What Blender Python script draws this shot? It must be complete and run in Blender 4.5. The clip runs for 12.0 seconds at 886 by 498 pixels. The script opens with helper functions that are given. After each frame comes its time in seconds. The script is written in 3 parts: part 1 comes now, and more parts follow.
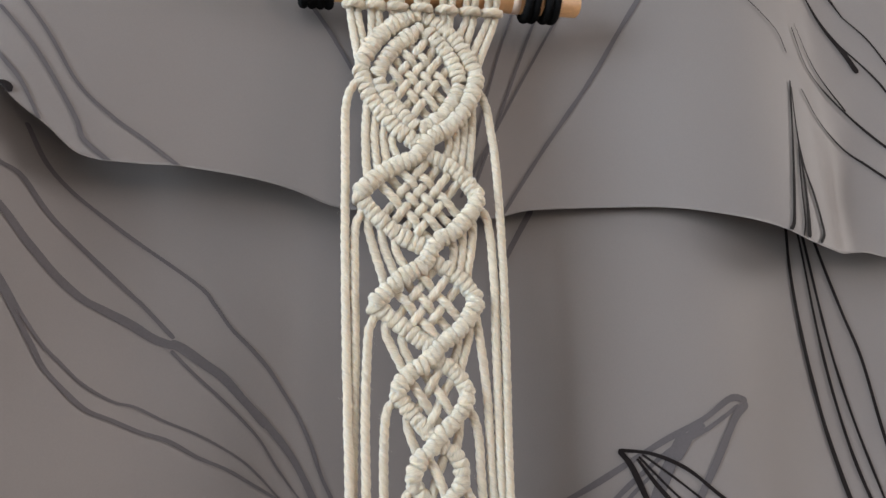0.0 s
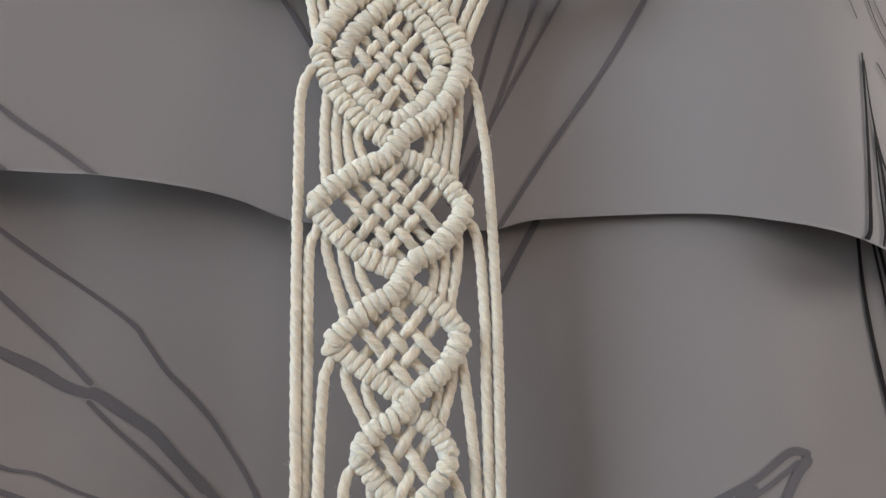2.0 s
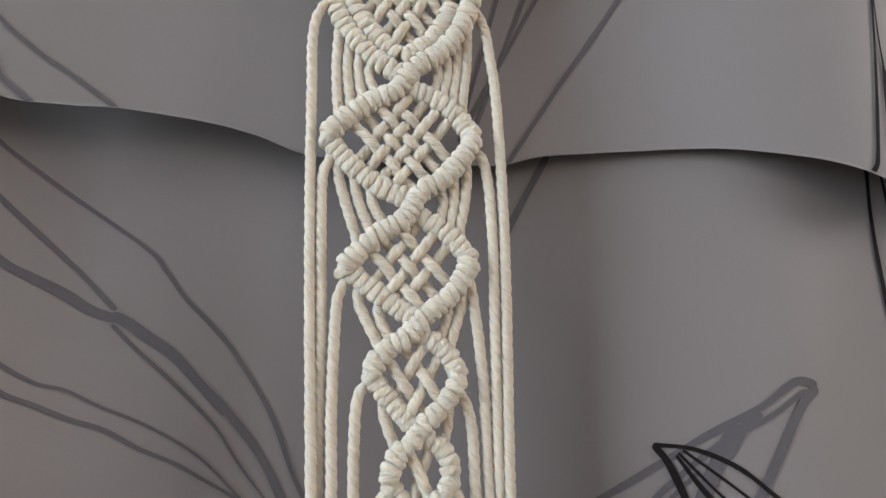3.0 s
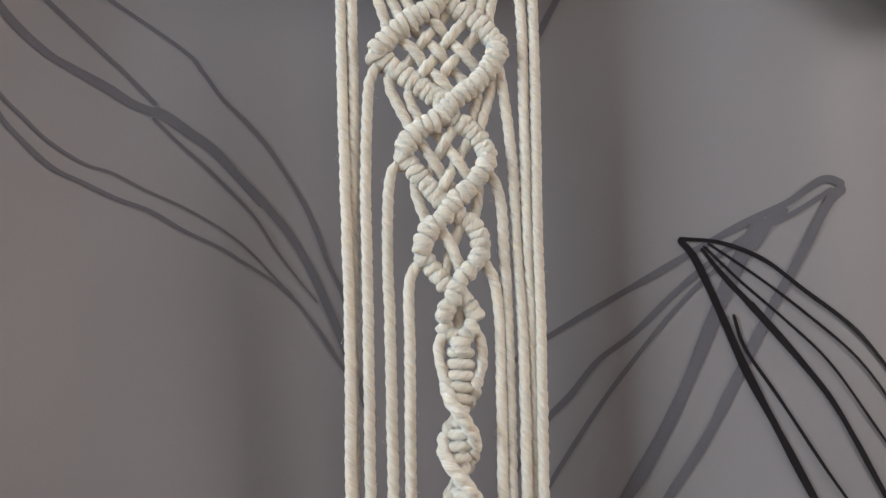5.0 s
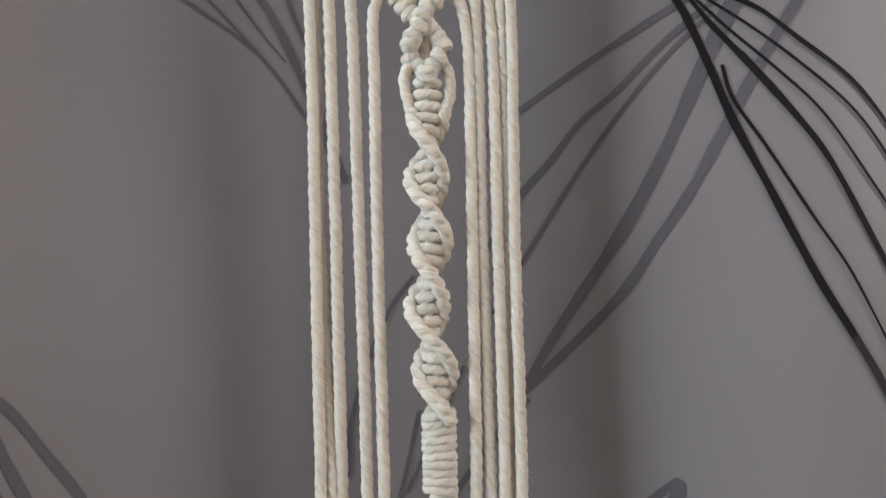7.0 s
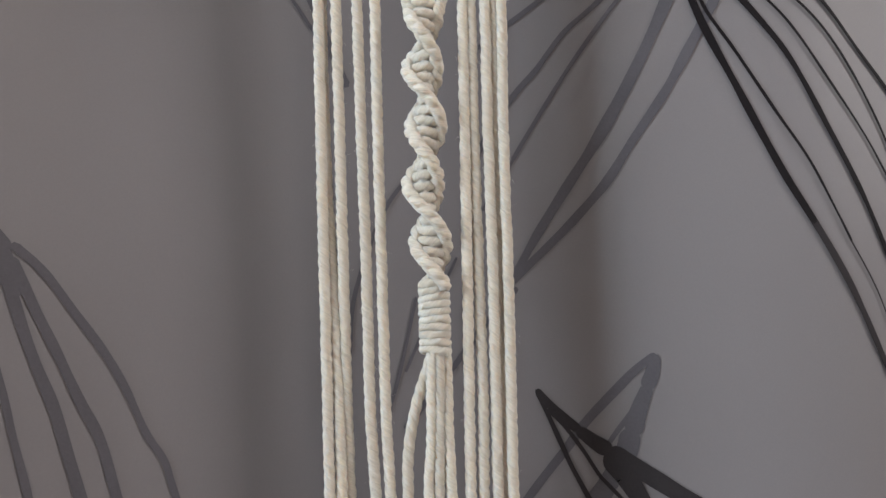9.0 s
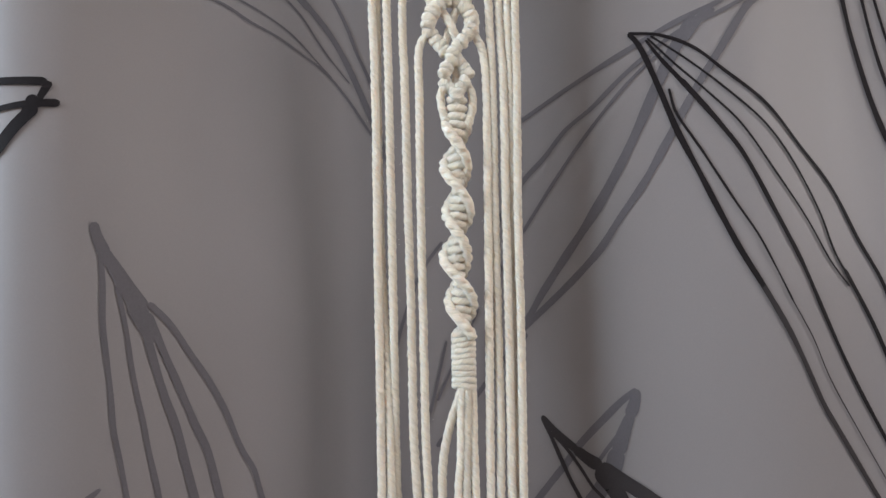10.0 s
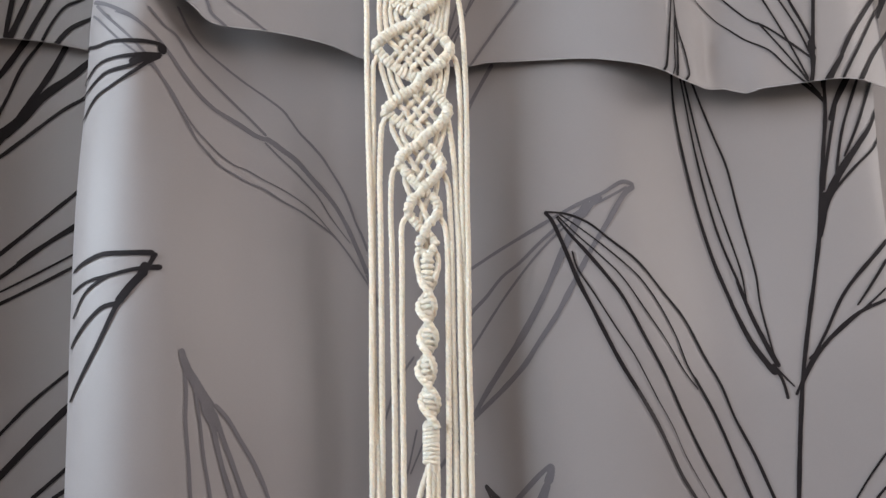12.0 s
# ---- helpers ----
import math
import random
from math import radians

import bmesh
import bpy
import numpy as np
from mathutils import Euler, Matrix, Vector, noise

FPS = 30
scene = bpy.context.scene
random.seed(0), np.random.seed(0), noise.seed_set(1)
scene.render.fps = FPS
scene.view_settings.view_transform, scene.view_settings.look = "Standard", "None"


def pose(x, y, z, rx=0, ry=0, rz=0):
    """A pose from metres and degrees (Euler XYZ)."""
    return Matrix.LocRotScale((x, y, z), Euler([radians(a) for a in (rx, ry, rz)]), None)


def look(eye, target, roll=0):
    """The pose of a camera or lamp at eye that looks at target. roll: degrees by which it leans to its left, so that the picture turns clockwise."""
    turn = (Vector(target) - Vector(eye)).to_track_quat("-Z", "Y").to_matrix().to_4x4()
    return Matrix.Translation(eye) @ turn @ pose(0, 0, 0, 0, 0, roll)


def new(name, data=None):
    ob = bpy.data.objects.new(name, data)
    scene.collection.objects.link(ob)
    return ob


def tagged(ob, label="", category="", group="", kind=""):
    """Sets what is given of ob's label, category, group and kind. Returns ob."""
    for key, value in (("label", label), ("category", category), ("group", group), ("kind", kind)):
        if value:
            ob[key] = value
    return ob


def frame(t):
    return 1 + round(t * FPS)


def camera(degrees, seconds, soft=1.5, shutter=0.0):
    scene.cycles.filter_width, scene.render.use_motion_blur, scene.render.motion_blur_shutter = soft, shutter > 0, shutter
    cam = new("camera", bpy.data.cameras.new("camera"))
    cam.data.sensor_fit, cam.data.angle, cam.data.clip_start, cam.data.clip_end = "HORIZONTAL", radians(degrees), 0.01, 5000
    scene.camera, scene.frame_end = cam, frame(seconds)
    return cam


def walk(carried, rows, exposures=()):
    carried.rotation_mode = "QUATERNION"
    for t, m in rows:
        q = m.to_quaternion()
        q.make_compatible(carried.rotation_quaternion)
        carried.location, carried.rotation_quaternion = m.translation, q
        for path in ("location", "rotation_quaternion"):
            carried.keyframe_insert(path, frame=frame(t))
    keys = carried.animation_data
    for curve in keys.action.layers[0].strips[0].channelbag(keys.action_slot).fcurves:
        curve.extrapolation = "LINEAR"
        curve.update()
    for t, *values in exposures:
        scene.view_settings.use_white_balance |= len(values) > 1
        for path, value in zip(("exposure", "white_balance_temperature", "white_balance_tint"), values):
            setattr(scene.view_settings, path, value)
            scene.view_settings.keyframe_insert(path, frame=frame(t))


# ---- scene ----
# ---------------------------------------------------------------- the camera and its walk
PATH = [
    (0, (-0.061, -0.331, 1.391), (0.351, 1.572, 1.846), -3.8),
    (0.5, (-0.051, -0.303, 1.399), (0.337, 1.604, 1.862), -4.0),
    (1, (-0.039, -0.29, 1.41), (0.305, 1.623, 1.88), -3.9),
    (1.5, (-0.025, -0.277, 1.414), (0.29, 1.643, 1.877), -3.7),
    (2, (-0.02, -0.272, 1.416), (0.268, 1.655, 1.865), -3.6),
    (2.5, (-0.023, -0.272, 1.405), (0.239, 1.663, 1.838), -3.4),
    (3, (-0.018, -0.274, 1.389), (0.216, 1.666, 1.816), -3.5),
    (5, (-0.023, -0.27, 1.327), (0.129, 1.708, 1.583), -3.5),
    (5.5, (-0.025, -0.263, 1.31), (0.117, 1.718, 1.547), -3.5),
    (6, (-0.021, -0.259, 1.289), (0.115, 1.727, 1.489), -3.5),
    (6.5, (-0.009, -0.259, 1.262), (0.07, 1.732, 1.437), -3.8),
    (7, (-0.006, -0.253, 1.246), (0.07, 1.742, 1.357), -4.0),
    (7.5, (-0.007, -0.248, 1.227), (0.105, 1.747, 1.317), -4.1),
    (9.5, (-0.017, -0.308, 1.197), (0.076, 1.686, 1.324), -3.9),
    (10, (-0.026, -0.355, 1.216), (0.065, 1.637, 1.374), -3.5),
    (10.5, (-0.033, -0.389, 1.22), (0.104, 1.592, 1.456), -3.5),
    (11, (-0.039, -0.434, 1.226), (0.143, 1.537, 1.514), -3.3),
    (11.5, (-0.047, -0.48, 1.23), (0.186, 1.477, 1.57), -3.4),
    (12, (-0.054, -0.52, 1.23), (0.203, 1.427, 1.607), -3.5),
]
cam = camera(65.0, 12.0)
walk(cam, [(t, look(eye, target, roll)) for t, eye, target, roll in PATH], [(0, -0.03, 7150, 12.2), (2, -0.13, 7000, 12), (5, -0.11, 6850, 12.5), (7.5, -0.12, 6800, 12.8), (9.5, 0.0, 6750, 12), (12, 0.34, 6950, 12.8)])

# ---------------------------------------------------------------- light
world = bpy.data.worlds.new("sky")
scene.world = world
world.use_nodes = True
wn = world.node_tree
sky = wn.nodes.new("ShaderNodeTexSky")
sky.sky_type, sky.sun_disc = "NISHITA", False
sky.sun_elevation, sky.sun_rotation = radians(40), radians(200)
wn.links.new(sky.outputs[0], wn.nodes["Background"].inputs[0])
wn.nodes["Background"].inputs[1].default_value = 0.12


def area_light(name, place, target, width, height, watts, colour):
    data = bpy.data.lights.new(name, "AREA")
    data.shape, data.size, data.size_y = "RECTANGLE", width, height
    data.energy, data.color = watts, colour
    ob = new(name, data)
    ob.matrix_world = look(place, target)
    return ob


area_light("window_light_west", (-1.62, -0.72, 1.86), (0.0, -0.08, 1.42), 1.2, 0.95, 54.0, (0.67, 0.845, 1.0))
# added side fill for the slopes facing right; no window is known there
area_light("fill_light_east", (2.12, -0.75, 1.95), (0.0, 0.0, 1.42), 1.0, 0.8, 22.0, (0.96, 0.97, 1.0))
# weak warm frontal fill from behind the camera, an added source
area_light("fill_light_south", (0.45, -2.46, 1.85), (0.15, 0.0, 1.45), 1.5, 1.0, 6.5, (1.0, 0.83, 0.74))


# ---------------------------------------------------------------- materials
def material(name, colour, rough, vary=0.12, scale=60.0, fine=900.0, bump=0.0, bump_scale=800.0, sheen=0.0, metal=0.0, spec=0.5, translucent=0.0):
    m = bpy.data.materials.new(name)
    m.use_nodes = True
    nt = m.node_tree
    bsdf = nt.nodes["Principled BSDF"]
    bsdf.inputs["Roughness"].default_value = rough
    bsdf.inputs["Metallic"].default_value = metal
    bsdf.inputs["Specular IOR Level"].default_value = spec
    if translucent:
        bsdf.inputs["Subsurface Weight"].default_value = translucent
        bsdf.inputs["Subsurface Radius"].default_value = (1.0, 0.85, 0.7)
        bsdf.inputs["Subsurface Scale"].default_value = 0.0028
    if sheen:
        bsdf.inputs["Sheen Weight"].default_value = sheen
        bsdf.inputs["Sheen Roughness"].default_value = 0.5
    co = nt.nodes.new("ShaderNodeTexCoord")
    big, small = nt.nodes.new("ShaderNodeTexNoise"), nt.nodes.new("ShaderNodeTexNoise")
    big.inputs["Scale"].default_value, small.inputs["Scale"].default_value = scale, fine
    big.inputs["Detail"].default_value, small.inputs["Detail"].default_value = 4, 2
    add = nt.nodes.new("ShaderNodeMath")
    add.operation = "ADD"
    ramp = nt.nodes.new("ShaderNodeMapRange")
    ramp.inputs[1].default_value, ramp.inputs[2].default_value = 0.6, 1.4
    ramp.inputs[3].default_value, ramp.inputs[4].default_value = 1 - vary, 1 + vary
    mul = nt.nodes.new("ShaderNodeVectorMath")
    mul.operation = "SCALE"
    mul.inputs[0].default_value = colour
    for n in (big, small):
        nt.links.new(co.outputs["Object"], n.inputs["Vector"])
    nt.links.new(big.outputs[0], add.inputs[0])
    nt.links.new(small.outputs[0], add.inputs[1])
    nt.links.new(add.outputs[0], ramp.inputs[0])
    nt.links.new(ramp.outputs[0], mul.inputs["Scale"])
    nt.links.new(mul.outputs[0], bsdf.inputs["Base Color"])
    if bump:
        bn, bp = nt.nodes.new("ShaderNodeTexNoise"), nt.nodes.new("ShaderNodeBump")
        bn.inputs["Scale"].default_value, bn.inputs["Detail"].default_value = bump_scale, 3
        bp.inputs["Strength"].default_value, bp.inputs["Distance"].default_value = bump, 0.0006
        nt.links.new(co.outputs["Object"], bn.inputs["Vector"])
        nt.links.new(bn.outputs[0], bp.inputs["Height"])
        nt.links.new(bp.outputs[0], bsdf.inputs["Normal"])
    return m


def tint_by_object(m, spread):
    """Cords differ a little in tone from piece to piece."""
    nt = m.node_tree
    bsdf = nt.nodes["Principled BSDF"]
    link = bsdf.inputs["Base Color"].links[0].from_socket
    info, rng, mix = nt.nodes.new("ShaderNodeObjectInfo"), nt.nodes.new("ShaderNodeMapRange"), nt.nodes.new("ShaderNodeVectorMath")
    rng.inputs[3].default_value, rng.inputs[4].default_value = 1 - spread, 1 + spread * 0.5
    mix.operation = "SCALE"
    nt.links.new(info.outputs["Random"], rng.inputs[0])
    nt.links.new(link, mix.inputs[0])
    nt.links.new(rng.outputs[0], mix.inputs["Scale"])
    nt.links.new(mix.outputs[0], bsdf.inputs["Base Color"])
    return m


def fibres(m, depth=0.9):
    """Fine fibres that run along the plies, in the cord's own winding coordinates."""
    nt = m.node_tree
    bsdf = nt.nodes["Principled BSDF"]
    uv, grid, no, bp = (nt.nodes.new(k) for k in ("ShaderNodeUVMap", "ShaderNodeMapping", "ShaderNodeTexNoise", "ShaderNodeBump"))
    uv.uv_map = "winding"
    grid.inputs["Scale"].default_value = (4.0, 0.22, 1)
    no.inputs["Scale"].default_value, no.inputs["Detail"].default_value = 1.0, 3
    bp.inputs["Strength"].default_value, bp.inputs["Distance"].default_value = depth, 0.0009
    nt.links.new(uv.outputs[0], grid.inputs[0])
    nt.links.new(grid.outputs[0], no.inputs["Vector"])
    nt.links.new(no.outputs[0], bp.inputs["Height"])
    old = bsdf.inputs["Normal"].links
    if old:
        nt.links.new(old[0].from_socket, bp.inputs["Normal"])
    nt.links.new(bp.outputs[0], bsdf.inputs["Normal"])
    rng, mix = nt.nodes.new("ShaderNodeMapRange"), nt.nodes.new("ShaderNodeVectorMath")
    rng.inputs[1].default_value, rng.inputs[2].default_value, rng.inputs[3].default_value, rng.inputs[4].default_value = 0.3, 0.7, 0.78, 1.10
    mix.operation = "SCALE"
    nt.links.new(no.outputs[0], rng.inputs[0])
    nt.links.new(bsdf.inputs["Base Color"].links[0].from_socket, mix.inputs[0])
    nt.links.new(rng.outputs[0], mix.inputs["Scale"])
    nt.links.new(mix.outputs[0], bsdf.inputs["Base Color"])
    return m


COTTON = fibres(tint_by_object(material("cotton_cord", (0.735, 0.642, 0.532), 0.95, 0.06, 120, 1600, 0.7, 1700, 0.3, spec=0.2, translucent=0.85), 0.09))
LINT = material("cotton_lint", (0.86, 0.82, 0.75), 0.9, 0.03)
CLOTH = material("grey_microfibre", (0.205, 0.181, 0.182), 0.55, 0.035, 9, 1100, 0.10, 2200, 0.12, spec=0.4)
BACKCLOTH = material("grey_microfibre_back", (0.205, 0.181, 0.182), 0.55, 0.035, 9, 1100, 0.10, 2200, 0.12, spec=0.4)
INK = {"grey": material("grey_ink", (0.112, 0.101, 0.110), 0.7, 0.10, 45, 900, 0.10, 2200, 0.05, spec=0.15),
       "dark": material("dark_ink", (0.036, 0.030, 0.031), 0.7, 0.15, 60, 900, 0.10, 2200, spec=0.12),
       "black": material("black_ink", (0.012, 0.009, 0.010), 0.7, 0.20, 60, 900, 0.10, 2200, spec=0.12)}
WOOD = material("beech_wood", (0.60, 0.33, 0.16), 0.45, 0.15, 40, 500, 0.15, 600)
PALE = material("pale_tape", (0.78, 0.62, 0.54), 0.7, 0.08, 80, 600, 0.1, 900)
ELASTIC = material("black_elastic", (0.007, 0.007, 0.008), 0.85, 0.25, 300, 1500, 0.8, 1500, spec=0.15)
PLASTER = material("painted_plaster", (0.62, 0.60, 0.57), 0.85, 0.05, 3, 90, 0.15, 120)
FLOORING = material("oak_floor", (0.24, 0.19, 0.15), 0.5, 0.2, 6, 60, 0.1, 90)
STEEL = material("brushed_steel", (0.55, 0.55, 0.56), 0.35, 0.05, 50, 400, metal=1.0)
FRAMEPAINT = material("white_paint", (0.8, 0.8, 0.78), 0.4, 0.03, 12, 90)


# ---------------------------------------------------------------- helpers
def mesh_object(name, verts, faces, mat, soft_shade=True):
    me = bpy.data.meshes.new(name)
    me.from_pydata([tuple(v) for v in verts], [], faces)
    me.materials.append(mat)
    me.update()
    if soft_shade:
        me.polygons.foreach_set("use_smooth", [True] * len(me.polygons))
    return new(name, me)


def under(ob, parent, label=""):
    """Make ob a part of parent, keeping its place."""
    ob.parent = parent
    ob.matrix_parent_inverse = (parent.matrix_parent_inverse @ parent.matrix_basis).inverted() if parent.parent is None else Matrix.Identity(4)
    return tagged(ob, label)


def box_mesh(name, lo, hi, mat, bevel=0.004):
    bm = bmesh.new()
    bmesh.ops.create_cube(bm, size=1)
    for v in bm.verts:
        v.co = [lo[i] + (v.co[i] + 0.5) * (hi[i] - lo[i]) for i in range(3)]
    if bevel:
        bmesh.ops.bevel(bm, geom=bm.edges[:], offset=bevel, segments=2, affect="EDGES")
    me = bpy.data.meshes.new(name)
    bm.to_mesh(me)
    bm.free()
    me.materials.append(mat)
    return new(name, me)


def glide(points, step):
    """Evenly spaced points on a smooth curve through the given ones."""
    p = [Vector(q) for q in points]
    p = [p[0] * 2 - p[1]] + p + [p[-1] * 2 - p[-2]]
    dense = []
    for i in range(1, len(p) - 2):
        for s in range(16):
            t = s / 16
            dense.append(0.5 * ((2 * p[i]) + (p[i + 1] - p[i - 1]) * t + (2 * p[i - 1] - 5 * p[i] + 4 * p[i + 1] - p[i + 2]) * t * t
                                + (3 * p[i] - p[i - 1] - 3 * p[i + 1] + p[i + 2]) * t ** 3))
    dense.append(p[-2])
    lengths = [0.0]
    for a, b in zip(dense, dense[1:]):
        lengths.append(lengths[-1] + (b - a).length)
    n = max(2, int(round(lengths[-1] / step)))
    out, k = [], 0
    for i in range(n + 1):
        want = lengths[-1] * i / n
        while k < len(dense) - 2 and lengths[k + 1] < want:
            k += 1
        span = max(lengths[k + 1] - lengths[k], 1e-9)
        out.append(dense[k].lerp(dense[k + 1], min(1, (want - lengths[k]) / span)))
    return out


R_CORD = 0.00226


def ply_radius(q):
    """Outline of three plies lying together, as a share of the cord's radius."""
    c = 0.50
    q = (q + math.pi / 3) % (math.tau / 3) - math.pi / 3
    s = c * math.sin(q)
    return c * math.cos(q) + math.sqrt(max(0.0, 0.25 - s * s))


def sweep(path, r=R_CORD, pitch=0.0156, closed=False, sides=18, phase=0.0, flat=(1.0, 1.0), first=None, relief=0.42):
    """Three-ply twisted cord along a path, its columns of faces following the plies: vertices, faces and winding coordinates."""
    n = len(path)
    verts, faces, wind = [], [], []
    side, turn, run, thirds = first, phase, 0.0, 0
    if closed:
        length = sum((path[i] - path[i - 1]).length for i in range(n))
        thirds = max(1, round(length / pitch * 3))
        pitch = length / thirds * 3
    rows = []
    for i in range(n + (1 if closed else 0)):
        here = path[i % n]
        a, b = path[(i - 1) % n] if closed or i else path[0], path[(i + 1) % n] if closed or i < n - 1 else path[-1]
        way = (b - a).normalized()
        if side is None:
            side = way.cross(Vector((0, 1, 0.01))).normalized()
        side = (side - way * side.dot(way)).normalized()
        up = way.cross(side)
        if i:
            d = (here - path[i - 1]).length
            run += d
            turn += d / pitch * math.tau
        rows.append(run)
        if closed and i == n:
            break
        end = 0.55 if not closed and i in (0, n - 1) else 1.0
        for k in range(sides):
            ply = math.tau * k / sides
            q = ply - turn
            rr = r * end * (relief * ply_radius(ply) + 1.02 - relief)
            rr *= 1 + 0.07 * noise.noise((phase * 3.1 + k * 0.9, run * 700, r * 9000))
            verts.append(here + side * (rr * flat[0] * math.cos(q)) + up * (rr * flat[1] * math.sin(q)))
    for i in range(n if closed else n - 1):
        j = (i + 1) % n
        shift = thirds * sides // 3 if closed and j == 0 else 0
        for k in range(sides):
            m = (k + 1) % sides
            faces.append((i * sides + k, i * sides + m, j * sides + (m - shift) % sides, j * sides + (k - shift) % sides))
            for kk, l in ((k, rows[i]), (k + 1, rows[i]), (k + 1, rows[i + 1]), (k, rows[i + 1])):
                wind.append((math.tau * kk / sides + l * 250 + phase, l * 1000 + phase * 7))
    if not closed:
        faces.append(tuple(range(sides))[::-1])
        faces.append(tuple((n - 1) * sides + k for k in range(sides)))
        wind += [(0, 0)] * (2 * sides)
    return verts, faces, wind


def cord_mesh(name, v, f, w, mat):
    ob = mesh_object(name, v, f, mat)
    layer = ob.data.uv_layers.new(name="winding")
    layer.data.foreach_set("uv", [c for p in w for c in p])
    return ob


def cord(name, points, parent, label="", r=R_CORD, step=0.0011, mat=None, pitch=0.0156):
    path = glide(points, step)
    wob = random.random() * 50
    path = [q + 0.00022 * Vector((noise.noise((wob, q.z * 90, 0)), noise.noise((wob + 9, q.z * 90, 0)), 0)) for q in path]
    v, f, w = sweep(path, r, pitch, phase=random.random() * 6)
    return under(cord_mesh(name, v, f, w, mat or COTTON), parent, label)


# ---------------------------------------------------------------- the room
structure = dict(kind="structure")
tagged(box_mesh("floor", (-1.8, -2.6, -0.1), (2.3, 0.55, 0.0), FLOORING, 0), "oak board floor of the room", "floor", **structure)
tagged(box_mesh("ceiling", (-1.8, -2.6, 2.45), (2.3, 0.55, 2.55), PLASTER, 0), "plain painted ceiling", "ceiling", **structure)
tagged(box_mesh("wall_north", (-1.8, 0.40, 0.0), (2.3, 0.55, 2.45), PLASTER, 0), "plain painted wall behind the curtain", "wall", **structure)
# unseen block, added only to stop west light reaching the rear panel
tagged(box_mesh("light_block_north_west", (-1.7, -0.10, 0.0), (-0.55, 0.40, 2.45), PLASTER, 0), "unseen plain wall block added to keep west light off the rear panel", "wall", **structure)


def wall_with_opening(name, axis, at, thick, a0, a1, o0, o1, z0, z1):
    """Four blocks round an opening, joined into one wall."""
    verts, faces = [], []
    for lo, hi, zl, zh in ((a0, o0, 0, 2.45), (o1, a1, 0, 2.45), (o0, o1, 0, z0), (o0, o1, z1, 2.45)):
        base = len(verts)
        for z in (zl, zh):
            for p, q in ((lo, at), (hi, at), (hi, at + thick), (lo, at + thick)):
                verts.append((p, q, z) if axis == "x" else (q, p, z))
        faces += [tuple(base + k for k in f) for f in ((0, 1, 2, 3), (4, 5, 6, 7), (0, 1, 5, 4), (1, 2, 6, 5), (2, 3, 7, 6), (3, 0, 4, 7))]
    return tagged(mesh_object(name, verts, faces, PLASTER, False), "plain painted wall with a window opening added out of view", "wall", **structure)


# the south and east openings are invented to hold the fill lights
wall_with_opening("wall_south", "x", -2.6, 0.1, -1.8, 2.3, -0.4, 1.3, 1.25, 2.38)
wall_with_opening("wall_east", "y", 2.2, 0.1, -2.5, 0.40, -1.30, -0.20, 1.25, 2.35)
wall_with_opening("wall_west", "y", -1.8, 0.1, -2.5, 0.40, -1.4, -0.1, 1.2, 2.3)


def window_frame(name, axis, at, o0, o1, z0, z1):
    root = tagged(new(name), "white painted window frame added out of view in the wall", "window", **structure)
    root.location = (at, o0, z0) if axis == "y" else (o0, at, z0)
    mid = (o0 + o1) / 2
    for part_name, lo, hi, zl, zh in (("jamb", o0, o0 + 0.05, z0, z1), ("jamb", o1 - 0.05, o1, z0, z1), ("mullion", mid - 0.02, mid + 0.02, z0 + 0.05, z1 - 0.05),
                                      ("sill", o0 + 0.05, o1 - 0.05, z0, z0 + 0.05), ("head", o0 + 0.05, o1 - 0.05, z1 - 0.05, z1)):
        a, b = (lo, at - 0.03, zl), (hi, at + 0.03, zh)
        if axis == "y":
            a, b = (a[1], a[0], a[2]), (b[1], b[0], b[2])
        under(box_mesh(part_name, a, b, FRAMEPAINT), root)


# the south and east frames are unseen additions round the fill lights
window_frame("added_window_1", "x", -2.55, -0.4, 1.3, 1.25, 2.38)
window_frame("added_window_3", "y", 2.25, -1.30, -0.20, 1.25, 2.35)
window_frame("window_2", "y", -1.75, -1.4, -0.1, 1.2, 2.3)


# ---------------------------------------------------------------- the cloth's shape
def smooth(x, xs, ys):
    i = 0
    while i < len(xs) - 2 and x > xs[i + 1]:
        i += 1
    def slope(k):
        if k == 0 or k == len(xs) - 1:
            return 0.0
        return (ys[k + 1] - ys[k - 1]) / (xs[k + 1] - xs[k - 1])
    h = xs[i + 1] - xs[i]
    s = min(max((x - xs[i]) / h, 0.0), 1.0)
    return ((2 * s**3 - 3 * s**2 + 1) * ys[i] + (s**3 - 2 * s**2 + s) * h * slope(i)
            + (3 * s**2 - 2 * s**3) * ys[i + 1] + (s**3 - s**2) * h * slope(i + 1))


def edge_left(z):
    return -.2577 + .007 * (1.5 - z)
FOLD_X = (-.245, -.242, -.235, -.222, -.20, -.18, -.165, -.14, -.12, -.09, -.06, .03, .10, .17, .25, .33, .41, .45)
FOLD_LOW = (.0300, .0000, -.0200, -.0360, -.0450, -.0410, -.0315, -.0120, .0010, .0165, .0290, .0490, .0260, .0209, .0420, .0357, .0295, .0474)
FOLD_MID = (.0300, .0015, -.0170, -.0310, -.0385, -.0325, -.0190, .0040, .0145, .0275, .0395, .0570, .0318, .0256, .0530, .0440, .0319, .0453)
FOLD_TOP = (.0300, .0155, .0031, -.0083, -.0132, .0090, .0245, .0345, .0370, .0395, .0420, .0450, .0370, .0230, .0340, .0385, .0349, .0363)


